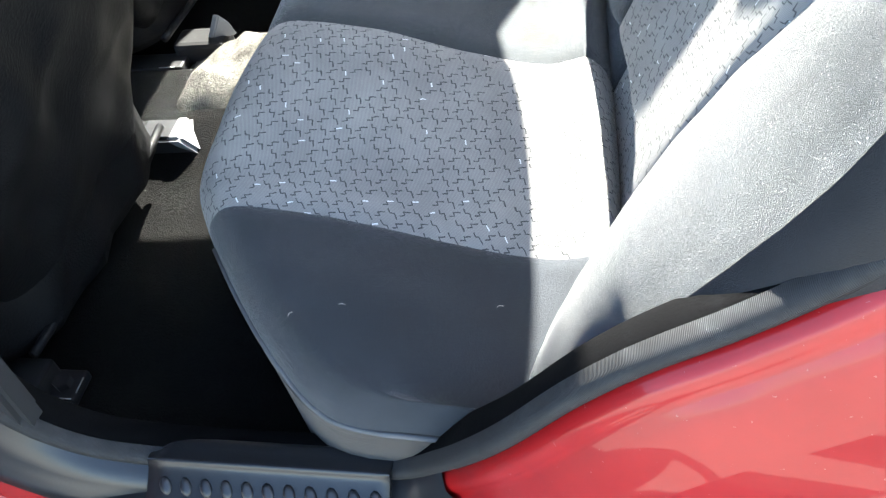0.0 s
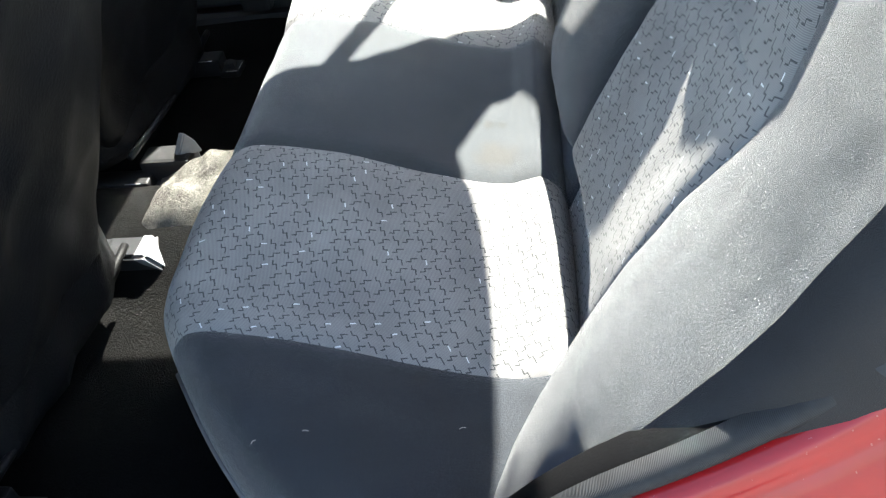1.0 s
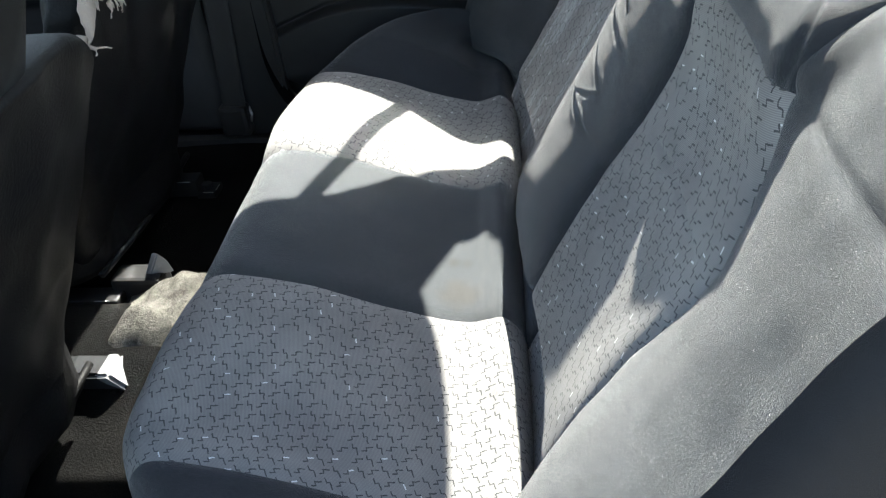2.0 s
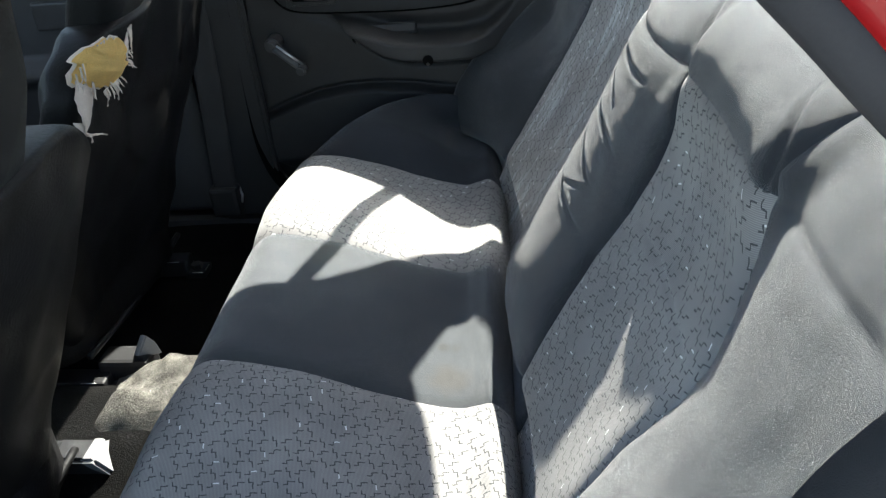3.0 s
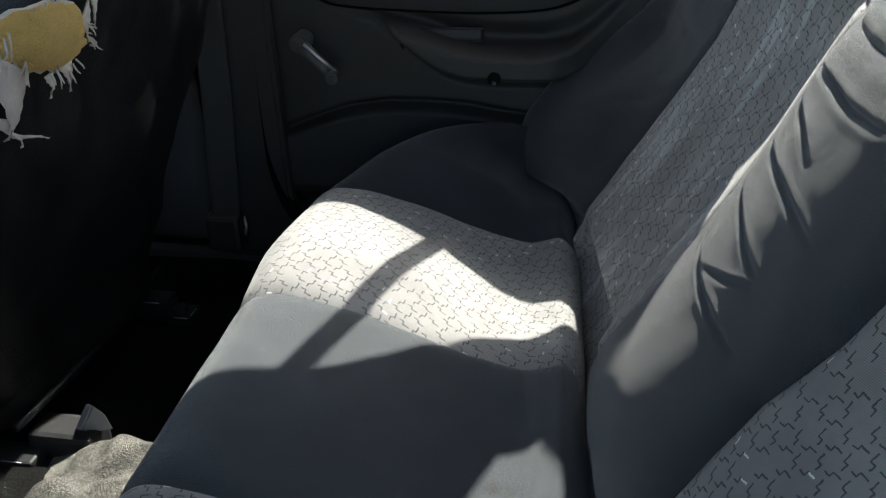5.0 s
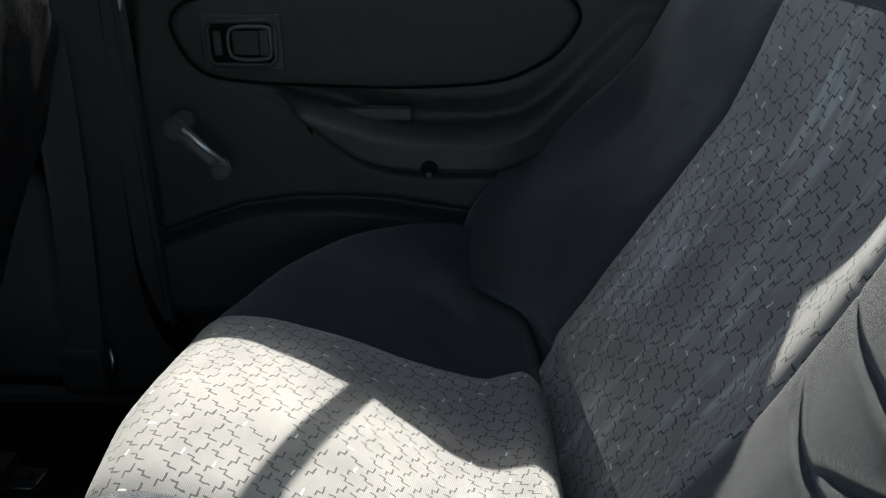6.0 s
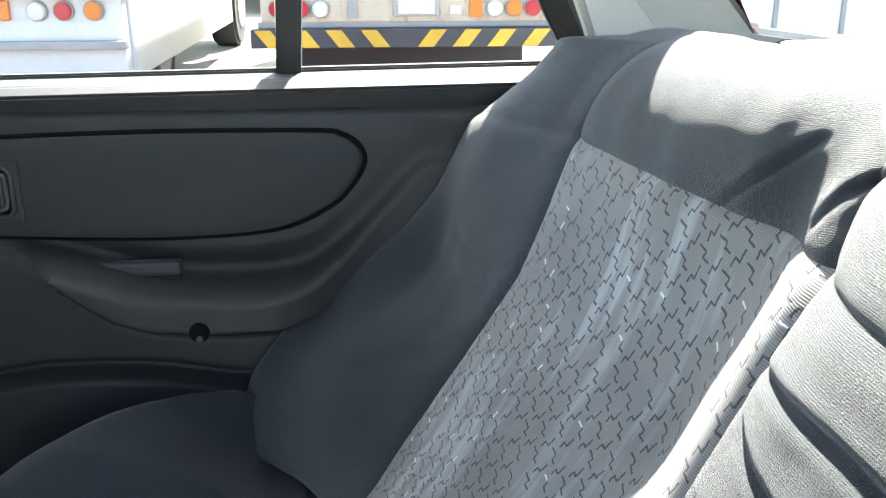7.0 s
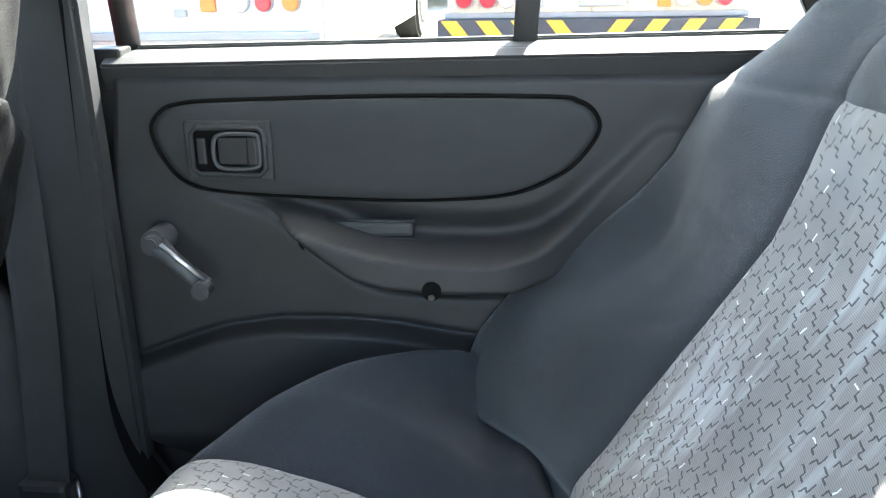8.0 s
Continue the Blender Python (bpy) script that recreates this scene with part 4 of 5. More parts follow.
# screw wells
STEEL_DARK = plain("dull_steel", (0.06, 0.055, 0.05), 0.6, metal=0.4)
for sx, sz in ((0.036, 0.668), (-0.100, 0.705)):
    sy = YD - trim_depth(sx, sz)
    well = disc("screw_well", (sx, sy - 0.0015, sz), (0, 1, 0), 0.0100, 0.004, PIT_SHADE, door, "black disc painted as the shade in the screw well", 20, 0.001)
    disc("screw", (sx, sy - 0.0042, sz - 0.006), (0, 1, 0), 0.0034, 0.002, STEEL_DARK, well, "", 12, 0.0005)

# window crank
crank = disc("crank_boss", (-0.262, YD - 0.020, 0.707), (0, 1, 0), 0.0145, 0.040, CRANK, door, "grey window crank", 26, 0.004)
disc("boss_cap", (-0.262, YD - 0.0435, 0.707), (0, 1, 0), 0.0105, 0.008, LEVER, crank, "", 20, 0.002)
tube("crank_arm", [(-0.256, YD - 0.040, 0.706), (-0.242, YD - 0.044, 0.695), (-0.224, YD - 0.046, 0.679), (-0.206, YD - 0.046, 0.664)], [0.0105, 0.0095, 0.0090, 0.0100], CRANK, crank, "dark grey flat arm", 12, 0.6)
tube("arm_inlay", [(-0.249, YD - 0.0490, 0.711), (-0.234, YD - 0.0505, 0.698), (-0.203, YD - 0.0510, 0.672)], 0.0022, CHROME, crank, "worn bright edge", 8, 0.5)
disc("crank_knob", (-0.206, YD - 0.056, 0.664), (0, 1, 0), 0.0095, 0.022, CRANK, crank, "", 18, 0.003)

# sill, divider, glass and frame
prism("sill_top", [(-0.315, YD - 0.002, 0.889), (-0.315, YD + 0.016, 0.897), (-0.315, YD + 0.065, 0.899), (-0.315, YD + 0.065, 0.86), (-0.315, YD + 0.01, 0.86)], (0.76, 0, 0.012), TRIM, door, "sunlit window sill", 0.003)
prism("glass_seal", [(-0.315, YD + 0.055, 0.896), (-0.315, YD + 0.055, 0.903), (-0.315, YD + 0.068, 0.903), (-0.315, YD + 0.068, 0.896)], (0.76, 0, 0.012), TRIM, door, "", 0.002)
prism("divider_bar", [(0.113, YD + 0.048, 0.90), (0.138, YD + 0.048, 0.90), (0.166, YD - 0.038, 1.30), (0.140, YD - 0.038, 1.30)], (0, 0.022, 0), BLACK, door, "black window divider bar", 0.003)


def door_glass(name, corners):
    p = prism(name, corners, (0, 0.004, 0), GLASS, door, "clear window glass")
    p.visible_shadow = False
    return p


def frame_bar(name, a, b, r):
    tube(name, [a, b], r, BLACK, door, "black window frame", 8, 0.7)


frame_bar("window_frame", (-0.305, YD + 0.058, 0.90), (-0.285, YD - 0.045, 1.32), 0.014)
frame_bar("window_frame", (-0.285, YD - 0.045, 1.32), (0.08, YD - 0.042, 1.318), 0.016)
IN = [(0.418, 0.050, 0.905), (0.385, 0.046, 0.965), (0.362, 0.036, 1.015), (0.330, 0.024, 1.052), (0.295, 0.014, 1.074), (0.258, 0.000, 1.102), (0.228, -0.012, 1.155), (0.205, -0.022, 1.205), (0.183, -0.030, 1.252), (0.158, -0.034, 1.282), (0.125, -0.038, 1.303), (0.06, -0.041, 1.330)]
OUTER = [(0.06, -0.043, 1.352), (0.135, -0.040, 1.324), (0.175, -0.036, 1.302), (0.204, -0.032, 1.262), (0.228, -0.024, 1.212), (0.252, -0.014, 1.166), (0.276, -0.002, 1.122), (0.306, 0.012, 1.098), (0.342, 0.022, 1.078), (0.378, 0.034, 1.035), (0.410, 0.046, 0.985), (0.448, 0.050, 0.905)]
prism("window_frame", [(x, YD + y, z) for x, y, z in IN + OUTER], (0, 0.016, 0), BLACK, door, "black window frame bowed at the back", 0.002)
SKIN = [(0.05, -0.02, 1.40), (0.28, -0.015, 1.34), (0.40, 0.0, 1.22), (0.43, 0.02, 1.12), (0.45, 0.045, 1.04), (0.475, 0.066, 0.93)]
prism("frame_skin", [(x, YD + y + 0.018 + 0.028 * ss((x - 0.22) / 0.06) * ss((1.20 - z) / 0.05), z + 0.014 * ss((z - 0.95) / 0.12)) for x, y, z in OUTER[::-1]] + [(x, YD + y + 0.02, z) for x, y, z in SKIN], (0, 0.012, 0), BLACK, door, "black outer frame skin", 0.002)
door_glass("window_pane", [(-0.30, YD + 0.060, 0.90), (0.113, YD + 0.060, 0.905), (0.132, YD - 0.032, 1.275), (-0.285, YD - 0.035, 1.31)])
door_glass("quarter_pane", [(0.138, YD + 0.060, 0.905), (0.42, YD + 0.056, 0.905), (0.37, YD + 0.042, 1.0), (0.335, YD + 0.026, 1.05), (0.26, YD + 0.006, 1.11), (0.205, YD - 0.018, 1.22), (0.165, YD - 0.030, 1.272)])
box("door_skin", (-0.33, YD + 0.07, 0.30), (0.46, YD + 0.09, 0.895), RED, door, "red outer door skin", 0.008)
box("door_core", (-0.31, YD + 0.012, 0.36), (0.44, YD + 0.07, 0.858), BLACK, door, "", 0.01)

# lint caught on the cushion
for v, a, turn_ in ((-0.500, 0.62, 0.3), (-0.556, 0.40, 1.2), (-0.330, 0.66, 2.0), (-0.540, 0.47, 0.0)):
    x, z = cushion_point(v, a)
    lint = thing("lint", "short white lint thread caught on the seat cloth", "lint", "lint on the seat", at=(x, C + v, z))
    run = Vector((math.cos(turn_), math.sin(turn_), 0.0)) * 0.0028
    tube("thread", [Vector((x, C + v, z + 0.003)) - run, Vector((x, C + v, z + 0.0045)), Vector((x + 0.001, C + v, z + 0.003)) + run], 0.0003, FRAY, lint, "", 5)

# ---- far front door ----
fdoor = thing("front_door", "front passenger door with dark trim and window", "car door", at=(-0.9, YD, 0.36))
sheet("trim_panel", lambda u, s: (lerp(-1.45, -0.44, u), YD - 0.03 - 0.03 * ss((s - 0.55) / 0.05) * ss((0.68 - s) / 0.05) + 0.045 * ss((s - 0.93) / 0.07), lerp(0.36, 0.88, s)), np.linspace(0, 1, 30), np.linspace(0, 1, 60), TRIM, fdoor, "dark grey moulded trim", close=0.006)
box("handle_bezel", (-0.72, YD - 0.042, 0.765), (-0.63, YD - 0.031, 0.82), BLACK, fdoor, "black inner door handle", 0.006)
prism("sill_top", [(-1.45, YD - 0.0, 0.872), (-1.45, YD + 0.016, 0.884), (-1.45, YD + 0.065, 0.886), (-1.45, YD + 0.065, 0.85), (-1.45, YD + 0.01, 0.85)], (1.02, 0, 0.006), TRIM, fdoor, "sunlit window sill", 0.003)
tube("window_frame", [(-0.43, YD + 0.055, 0.89), (-0.405, YD - 0.04, 1.28)], 0.014, BLACK, fdoor, "", 8, 0.7)
tube("window_frame", [(-0.405, YD - 0.04, 1.28), (-0.9, YD - 0.04, 1.28), (-1.45, YD + 0.05, 0.90)], 0.016, BLACK, fdoor, "", 8, 0.7)
box("door_skin", (-1.47, YD + 0.07, 0.30), (-0.34, YD + 0.09, 0.88), RED, fdoor, "red outer door skin", 0.008)
box("door_core", (-1.45, YD + 0.02, 0.36), (-0.43, YD + 0.07, 0.85), BLACK, fdoor, "", 0.01)

# ---- open near rear door ----
ndoor = thing("rear_door", "open rear door swung out, red outside and dark trim inside", "car door", at=(-0.36, 0.36, 0.33))
turn = Matrix.Translation((-0.37, 0.37, 0.0)) @ Matrix.Rotation(radians(-112), 4, "Z")
for nm, lo, hi, mt, lb in (("door_shell", (0.02, -0.02, 0.36), (0.78, 0.03, 0.90), RED, "red painted door shell"), ("trim_panel", (0.03, 0.031, 0.40), (0.77, 0.055, 0.88), TRIM, "dark grey moulded trim"),
                           ("armrest", (0.15, 0.056, 0.62), (0.66, 0.10, 0.68), TRIM, ""), ("hinge_edge", (-0.005, -0.018, 0.40), (0.019, 0.028, 0.86), BLACK, "")):
    ob = box(nm, lo, hi, mt, None, lb, 0.012)
    ob.data.transform(turn)
    attach(ob, ndoor)

# seat belt on the far middle pillar
belt = thing("seat_belt", "black seat belt webbing hanging down the middle pillar", "seat belt", at=(-0.38, YD - 0.09, 0.36))


def strap(u, s):
    z = lerp(0.40, 1.22, u)
    x = lerp(-0.415, -0.35, u) + lerp(-0.024, 0.024, s)
    y = lerp(1.715, 1.655, ss((z - 0.6) / 0.6)) - 0.002 * math.cos((s - 0.5) * 3)
    return x, y, z


sheet("webbing", strap, np.linspace(0, 1, 24), np.linspace(0, 1, 7), plain("belt_webbing", (0.02, 0.02, 0.021), 0.7, scale=200, bump=0.6), belt, "", close=0.002)
box("anchor_cover", (-0.448, 1.70, 0.36), (-0.388, 1.735, 0.425), BLACK, belt, "black anchor cover", 0.008)
tube("anchor_clip", [(-0.39, 1.728, 0.415), (-0.384, 1.722, 0.40), (-0.388, 1.72, 0.385)], 0.003, CHROME, belt, "bright metal clip", 6)
box("guide_loop", (-0.385, 1.655, 1.20), (-0.315, 1.675, 1.235), BLACK, belt, "black guide loop", 0.006)


# ---- front seats ----
def seat_shell(name, outline_y, xs_at, z0, z1, thick, mat, parent, label, nz=70):
    """A padded back: a closed shell whose half width and rear face vary with height."""
    verts, faces, uvs = [], [], []
    N = 96
    for k in range(nz):
        t = k / (nz - 1)
        z = lerp(z0, z1, t)
        yc, hw = outline_y(z)
        xr = xs_at(z)
        for i in range(N):
            w = 2 * math.pi * i / N
            c, s = math.cos(w), math.sin(w)
            c, s = math.copysign(abs(c) ** 0.45, c), math.copysign(abs(s) ** 0.6, s)
            yy = yc + hw * s
            wr = 0.012 * noise.noise((yy * 4, z * 5, 1.3)) - 0.020 * abs(noise.noise((yy * 9 - z * 5, z * 3, 2.3))) + 0.008 * noise.noise((yy * 20 + z * 9, z * 8, 5.1))
            verts.append((xr - thick / 2 + thick / 2 * c + wr, yc + hw * s, z))
            uvs.append((w * hw, z))
    for k in range(nz - 1):
        for i in range(N):
            j = (i + 1) % N
            faces.append((k * N + i, k * N + j, (k + 1) * N + j, (k + 1) * N + i))
    faces.append(tuple(range(N))[::-1])
    faces.append(tuple((nz - 1) * N + i for i in range(N)))
    return link_mesh(name, verts, faces, mat, parent, label, uvs)


def front_seat(name, label, yc, half, head_y, head_half, xref, zref, slope, torn):
    seat = thing(name, label, "car seat", at=(xref - 0.4, yc, 0.30))
    xs = lambda z: xref + slope * (z - zref)

    def back(z):
        hw = half * min(1.0, 0.80 + 0.5 * (z - 0.36)) if z < 0.82 else half * math.sqrt(max(0.02, 1 - ((z - 0.82) / 0.08) ** 2 * 0.7))
        if z < 0.42:
            hw *= 0.9 + 0.1 * (z - 0.36) / 0.06
        return yc, hw
    seat_shell("backrest", back, xs, 0.36, 0.895, 0.09 if torn else 0.13, COVER, seat, "black loose seat cover" + (", torn at the shoulder" if torn else ""))

    def head(z):
        t = (z - 0.85) / 0.27
        return head_y, (head_half - 0.03 * t) * (1 - max(0, (t - 0.8) / 0.2) ** 2 * 0.5)
    seat_shell("headrest", head, lambda z: xs(z) - 0.012 - 0.05 * max(0, z - 0.9), 0.85, 1.12, 0.10, COVER_TOP, seat, "dark grey cloth headrest")
    seat_shell("seat_cushion", lambda z: (yc, 0.24), lambda z: xs(0.36) + 0.03, 0.36, 0.36 + 0.14, 0.52, COVER, seat, "", nz=10)
    hem = [(xs(0.37) + 0.008, yc - 0.2, 0.372), (xs(0.365) + 0.012, yc, 0.362), (xs(0.37) + 0.008, yc + 0.2, 0.372)]
    tube("hem", smooth_line(hem, 6), 0.006, COVER, seat, "", 8)
    for s in (-1, 1):
        if s > 0 and not torn:
            box("slide_rail", (xref - 0.75, yc + s * 0.19 - 0.02, 0.29), (xref - 0.26, yc + s * 0.19 + 0.02, 0.325), BLACK, seat, "black slide rail", 0.004)
            continue
        rail = box("slide_rail", (xref - 0.75, yc + s * 0.19 - 0.02, 0.29), (xref - 0.16, yc + s * 0.19 + 0.02, 0.325), BLACK, seat, "black slide rail", 0.004)
        disc("bolt", (xref - 0.147, yc + s * 0.19, 0.304), (0, 0, 1), 0.012, 0.012, BLACK, rail, "", 6, 0.001)
        box("rail_foot", (xref - 0.165, yc + s * 0.19 - 0.022, 0.286), (xref - 0.125, yc + s * 0.19 + 0.022, 0.300), BLACK, rail, "", 0.003)
        # thin bright tubes draw the highlights along the scratched rail edges
        for ends in (((-0.150, -0.021, 0.3005), (-0.128, -0.021, 0.3005)), ((-0.1255, -0.012, 0.3005), (-0.1255, 0.010, 0.3005)), ((-0.20, -0.0205, 0.3255), (-0.172, -0.0205, 0.3255))):
            tube("edge_highlight", [(xref + a, yc + s * 0.19 + b, c) for a, b, c in ends], 0.0009, CHROME, rail, "bright line drawn as the highlight on the scratched edge", 5)
    return seat, xs


driver, driver_x = front_seat("front_seat", "driver seat in a black loose cover", 0.80, 0.215, 0.745, 0.13, -0.268, 0.734, 0.42, False)
passenger, pass_x = front_seat("front_seat", "passenger seat in a black cover torn open to yellow foam", 1.415, 0.258, 1.468, 0.178, -0.318, 0.85, 0.38, True)

# tear in the passenger seat's cover
rng = random.Random(4)
ty, tz = 1.205, 0.868
ring = []
for i in range(40):
    w = 2 * math.pi * i / 40
    r = 1 + 0.12 * rng.uniform(-1, 1)
    ring.append((0.067 * r * math.cos(w), 0.033 * r * math.sin(w) - 0.017 * math.cos(w)))


def tear_sheet(name, scale, lift, mat, label, rough):
    verts, faces = [], []
    for f in (1.0, 0.8, 0.5, 0.2):
        for a, b in ring:
            k = f * scale
            y, z = ty + a * k, tz + b * k
            verts.append((pass_x(z) - 0.03 * max(0.0, (1.165 - y) / 0.05) ** 2 + lift * (1.15 - f ** 3) - 0.006 + rough * noise.noise((y * 70, z * 70, 3)), y, z))
    n = len(ring)
    for q in range(3):
        for i in range(n):
            j = (i + 1) % n
            faces.append((q * n + i, q * n + j, (q + 1) * n + j, (q + 1) * n + i))
    faces.append(tuple(3 * n + i for i in range(n)))
    return link_mesh(name, verts, faces, mat, passenger, label)


tear_sheet("lining", 1.10, 0.014, FRAY, "pale frayed lining round the tear", 0.004)
tear_sheet("foam", 1.04, 0.026, FOAM, "bare yellow foam", 0.008)
for i in range(44):
    long = i < 6
    a, b = ring[rng.randrange(17, 27)] if long else ring[rng.randrange(len(ring))]
    y0, z0 = ty + a * 1.05, tz + b * 1.05
    ln = rng.uniform(0.022, 0.045) if long else rng.uniform(0.004, 0.012)
    w = math.atan2(b, a) + rng.uniform(-0.7, 0.7)
    p0 = Vector((pass_x(z0) + 0.007 - 0.03 * max(0.0, (1.165 - y0) / 0.05) ** 2, y0, z0))
    out = Vector((0.003, math.cos(w), math.sin(w))) * ln * (0.25 if long else 1.0)
    p1 = p0 + out * 0.6 + Vector((0.002, 0, -0.4 * ln))
    p2 = p0 + out + Vector((0.002, rng.uniform(-0.3, 0.5) * ln, -ln * rng.uniform(0.5, 0.9)))
    tube("loose_thread", smooth_line([p0, p1, p2], 4), [0.0011 * (1 - k / 9) + 0.0003 for k in range(9)], FRAY, passenger, "", 5)

# torn flaps of lining: root, root and tip as (across, height) on the seat's back
for flap in (((1.104, 0.872), (1.140, 0.846), (1.110, 0.788)), ((1.104, 0.815), (1.122, 0.806), (1.128, 0.774)), ((1.112, 0.800), (1.122, 0.790), (1.176, 0.764)),
             ((1.215, 0.842), (1.238, 0.850), (1.246, 0.802)), ((1.168, 0.832), (1.182, 0.834), (1.176, 0.808)), ((1.252, 0.868), (1.262, 0.892), (1.272, 0.846)), ((1.262, 0.896), (1.274, 0.898), (1.282, 0.856))):
    (y0, z0), (y1, z1), (y2, z2) = [(y + 0.032 * ss((1.21 - y) / 0.03), z) for y, z in flap]
    verts = []
    for k in range(10):
        f = k / 9
        curl = 0.006 + 0.006 * f * f
        for (ya, za), ragged in (((y0, z0), 0.0016), ((y1, z1), -0.0016)):
            y, z = lerp(ya, y2, f) + ragged * (k % 2) + 0.004 * math.sin(5 * f + 20 * ya), lerp(za, z2, f ** 0.8)
            verts.append((pass_x(z) + curl - 0.03 * max(0.0, (1.165 - y) / 0.05) ** 2, y, z))
    ob = link_mesh("torn_flap", verts, [(2 * k, 2 * k + 1, 2 * k + 3, 2 * k + 2) for k in range(9)], FRAY, passenger, "pale frayed lining")
    ob.modifiers.new("thickness", "SOLIDIFY").thickness = 0.0016

# plastic cover on the driver's inner rail
cap = thing("rail_cover", "grey plastic seat rail end cover", "seat rail", at=(-0.43, 1.03, 0.29))
prism("cover_body", [(-0.54, 1.012, 0.29), (-0.385, 1.012, 0.29), (-0.378, 1.012, 0.308), (-0.40, 1.012, 0.338), (-0.475, 1.012, 0.338), (-0.54, 1.012, 0.320)], (0, 0.05, 0), BLACK, cap, "", 0.006)
# the cover's sunlit end, its brightness given by a paler plastic
prism("sunlit_tip", [(-0.425, 1.0105, 0.3385), (-0.402, 1.0105, 0.3395), (-0.372, 1.0105, 0.308), (-0.374, 1.0105, 0.30), (-0.41, 1.0105, 0.318), (-0.425, 1.0105, 0.330)], (0, 0.053, 0), GREY, cap, "plastic tip coloured paler for the sun on it", 0.005)
box("cover_slot", (-0.53, 1.012, 0.322), (-0.475, 1.020, 0.344), BLACK, cap, "", 0.002)
latch = thing("belt_buckle", "small pale grey buckle tongue sticking up", "buckle", at=(-0.43, 1.27, 0.30))
prism("tongue", [(-0.445, 1.255, 0.34), (-0.405, 1.27, 0.34), (-0.412, 1.27, 0.364), (-0.422, 1.263, 0.383)], (0.012, -0.004, 0), GREY, latch, "", 0.002)
box("housing", (-0.50, 1.235, 0.29), (-0.41, 1.285, 0.345), BLACK, latch, "", 0.008)


# ---- outside ----
def ground_mat():
    n = Nodes("dusty_concrete")
    n.set(Roughness=0.9)
    f, d, g = n.noise(90, 4, 0.8), n.noise(0.5, 5, 0.6), n.noise(6, 4, 0.7)
    col = n.ramp(n.math("ADD", n.math("MULTIPLY", f, 0.3), n.math("ADD", n.math("MULTIPLY", d, 0.4), n.math("MULTIPLY", g, 0.3))), [(0.3, (0.24, 0.23, 0.21)), (0.7, (0.36, 0.345, 0.315))])
    return n.done(col, n.bump(f, 0.6, 0.01))


def spread(u, y0):
    return y0 + (2 * u - 1) * 400 * abs(2 * u - 1) ** 1.5


ground = sheet("ground", lambda u, s: (spread(u, 0), spread(s, 1), 0.0), np.linspace(0, 1, 41), np.linspace(0, 1, 41), ground_mat())
tagged(ground, "dusty pale concrete yard", "ground", kind="structure")

WHITE = plain("white_truck_paint", (0.62, 0.62, 0.60), 0.45, vary=0.12, scale=8, bump=0.1)


def weathered(name, color, rust=(0.16, 0.06, 0.025), amount=0.6):
    """Old paint with rust bleeding down from seams and scratches."""
    n = Nodes(name)
    n.set(Roughness=0.6)
    base = n.ramp(n.noise(3, 5, 0.65), [(0.3, tuple(c * 0.75 for c in color)), (0.7, tuple(min(1.0, c * 1.12) for c in color))])
    runs, chips = n.noise(1.0, 5, 0.7, None, (22, 22, 2.2)), n.noise(26, 5, 0.75)
    mask = n.ramp(n.math("ADD", n.math("MULTIPLY", runs, 0.55), n.math("MULTIPLY", chips, 0.45)), [(0.54, (0, 0, 0)), (0.66, (1, 1, 1))])
    return n.done(n.mix(n.math("MULTIPLY", mask, amount), base, rust), n.bump(chips, 0.4, 0.004))


CREAM = weathered("cream_truck_paint", (0.62, 0.52, 0.38))
STEEL = plain("grey_steel", (0.33, 0.32, 0.30), 0.55, vary=0.2, scale=14)
YELLOW = weathered("yellow_hazard_paint", (0.70, 0.42, 0.04), (0.3, 0.2, 0.12), 0.5)
DARK = plain("dark_hazard_paint", (0.05, 0.05, 0.055), 0.6, vary=0.3, scale=20)
TYRE = plain("tyre_rubber", (0.03, 0.03, 0.03), 0.85, scale=30)
RED_LENS = plain("red_lens", (0.45, 0.03, 0.04), 0.25, vary=0.2)
AMBER = plain("amber_lens", (0.65, 0.20, 0.03), 0.3, vary=0.2)
CLEAR = plain("clear_lens", (0.6, 0.58, 0.52), 0.25, vary=0.2)
GREEN = plain("green_paint", (0.05, 0.30, 0.17), 0.5, vary=0.2, scale=10)


def round_light(parent, x, y, z, r, lens, name="tail_light"):
    lamp = disc(name, (x, y - 0.012, z), (0, 1, 0), r * 1.16, 0.024, STEEL, parent, "", 24, 0.004)
    disc("lens", (x, y - 0.030, z), (0, 1, 0), r, 0.016, lens, lamp, "", 24, 0.006)


def wheel(parent, x, y, r, w):
    tyre = disc("tyre", (x, y, r), (1, 0, 0), r, w, TYRE, parent, "", 32, 0.03)
    disc("rim", (x + w / 2 + 0.004, y, r), (1, 0, 0), r * 0.55, 0.02, STEEL, tyre, "", 24, 0.006)


# truck with a hazard-striped bumper
YT = 6.0
truck = thing("box_truck", "old cream box truck with a striped rear bumper", "truck", at=(0.4, YT + 1.5, 0.0))
box("box_body", (-0.40, YT + 0.02, 0.80), (1.20, YT + 4.2, 2.7), CREAM, truck, "cream panelled box with rusty seams", 0.02)
box("rear_sill", (-0.42, YT - 0.02, 0.745), (1.22, YT + 0.1, 0.80), CREAM, truck, "", 0.01)
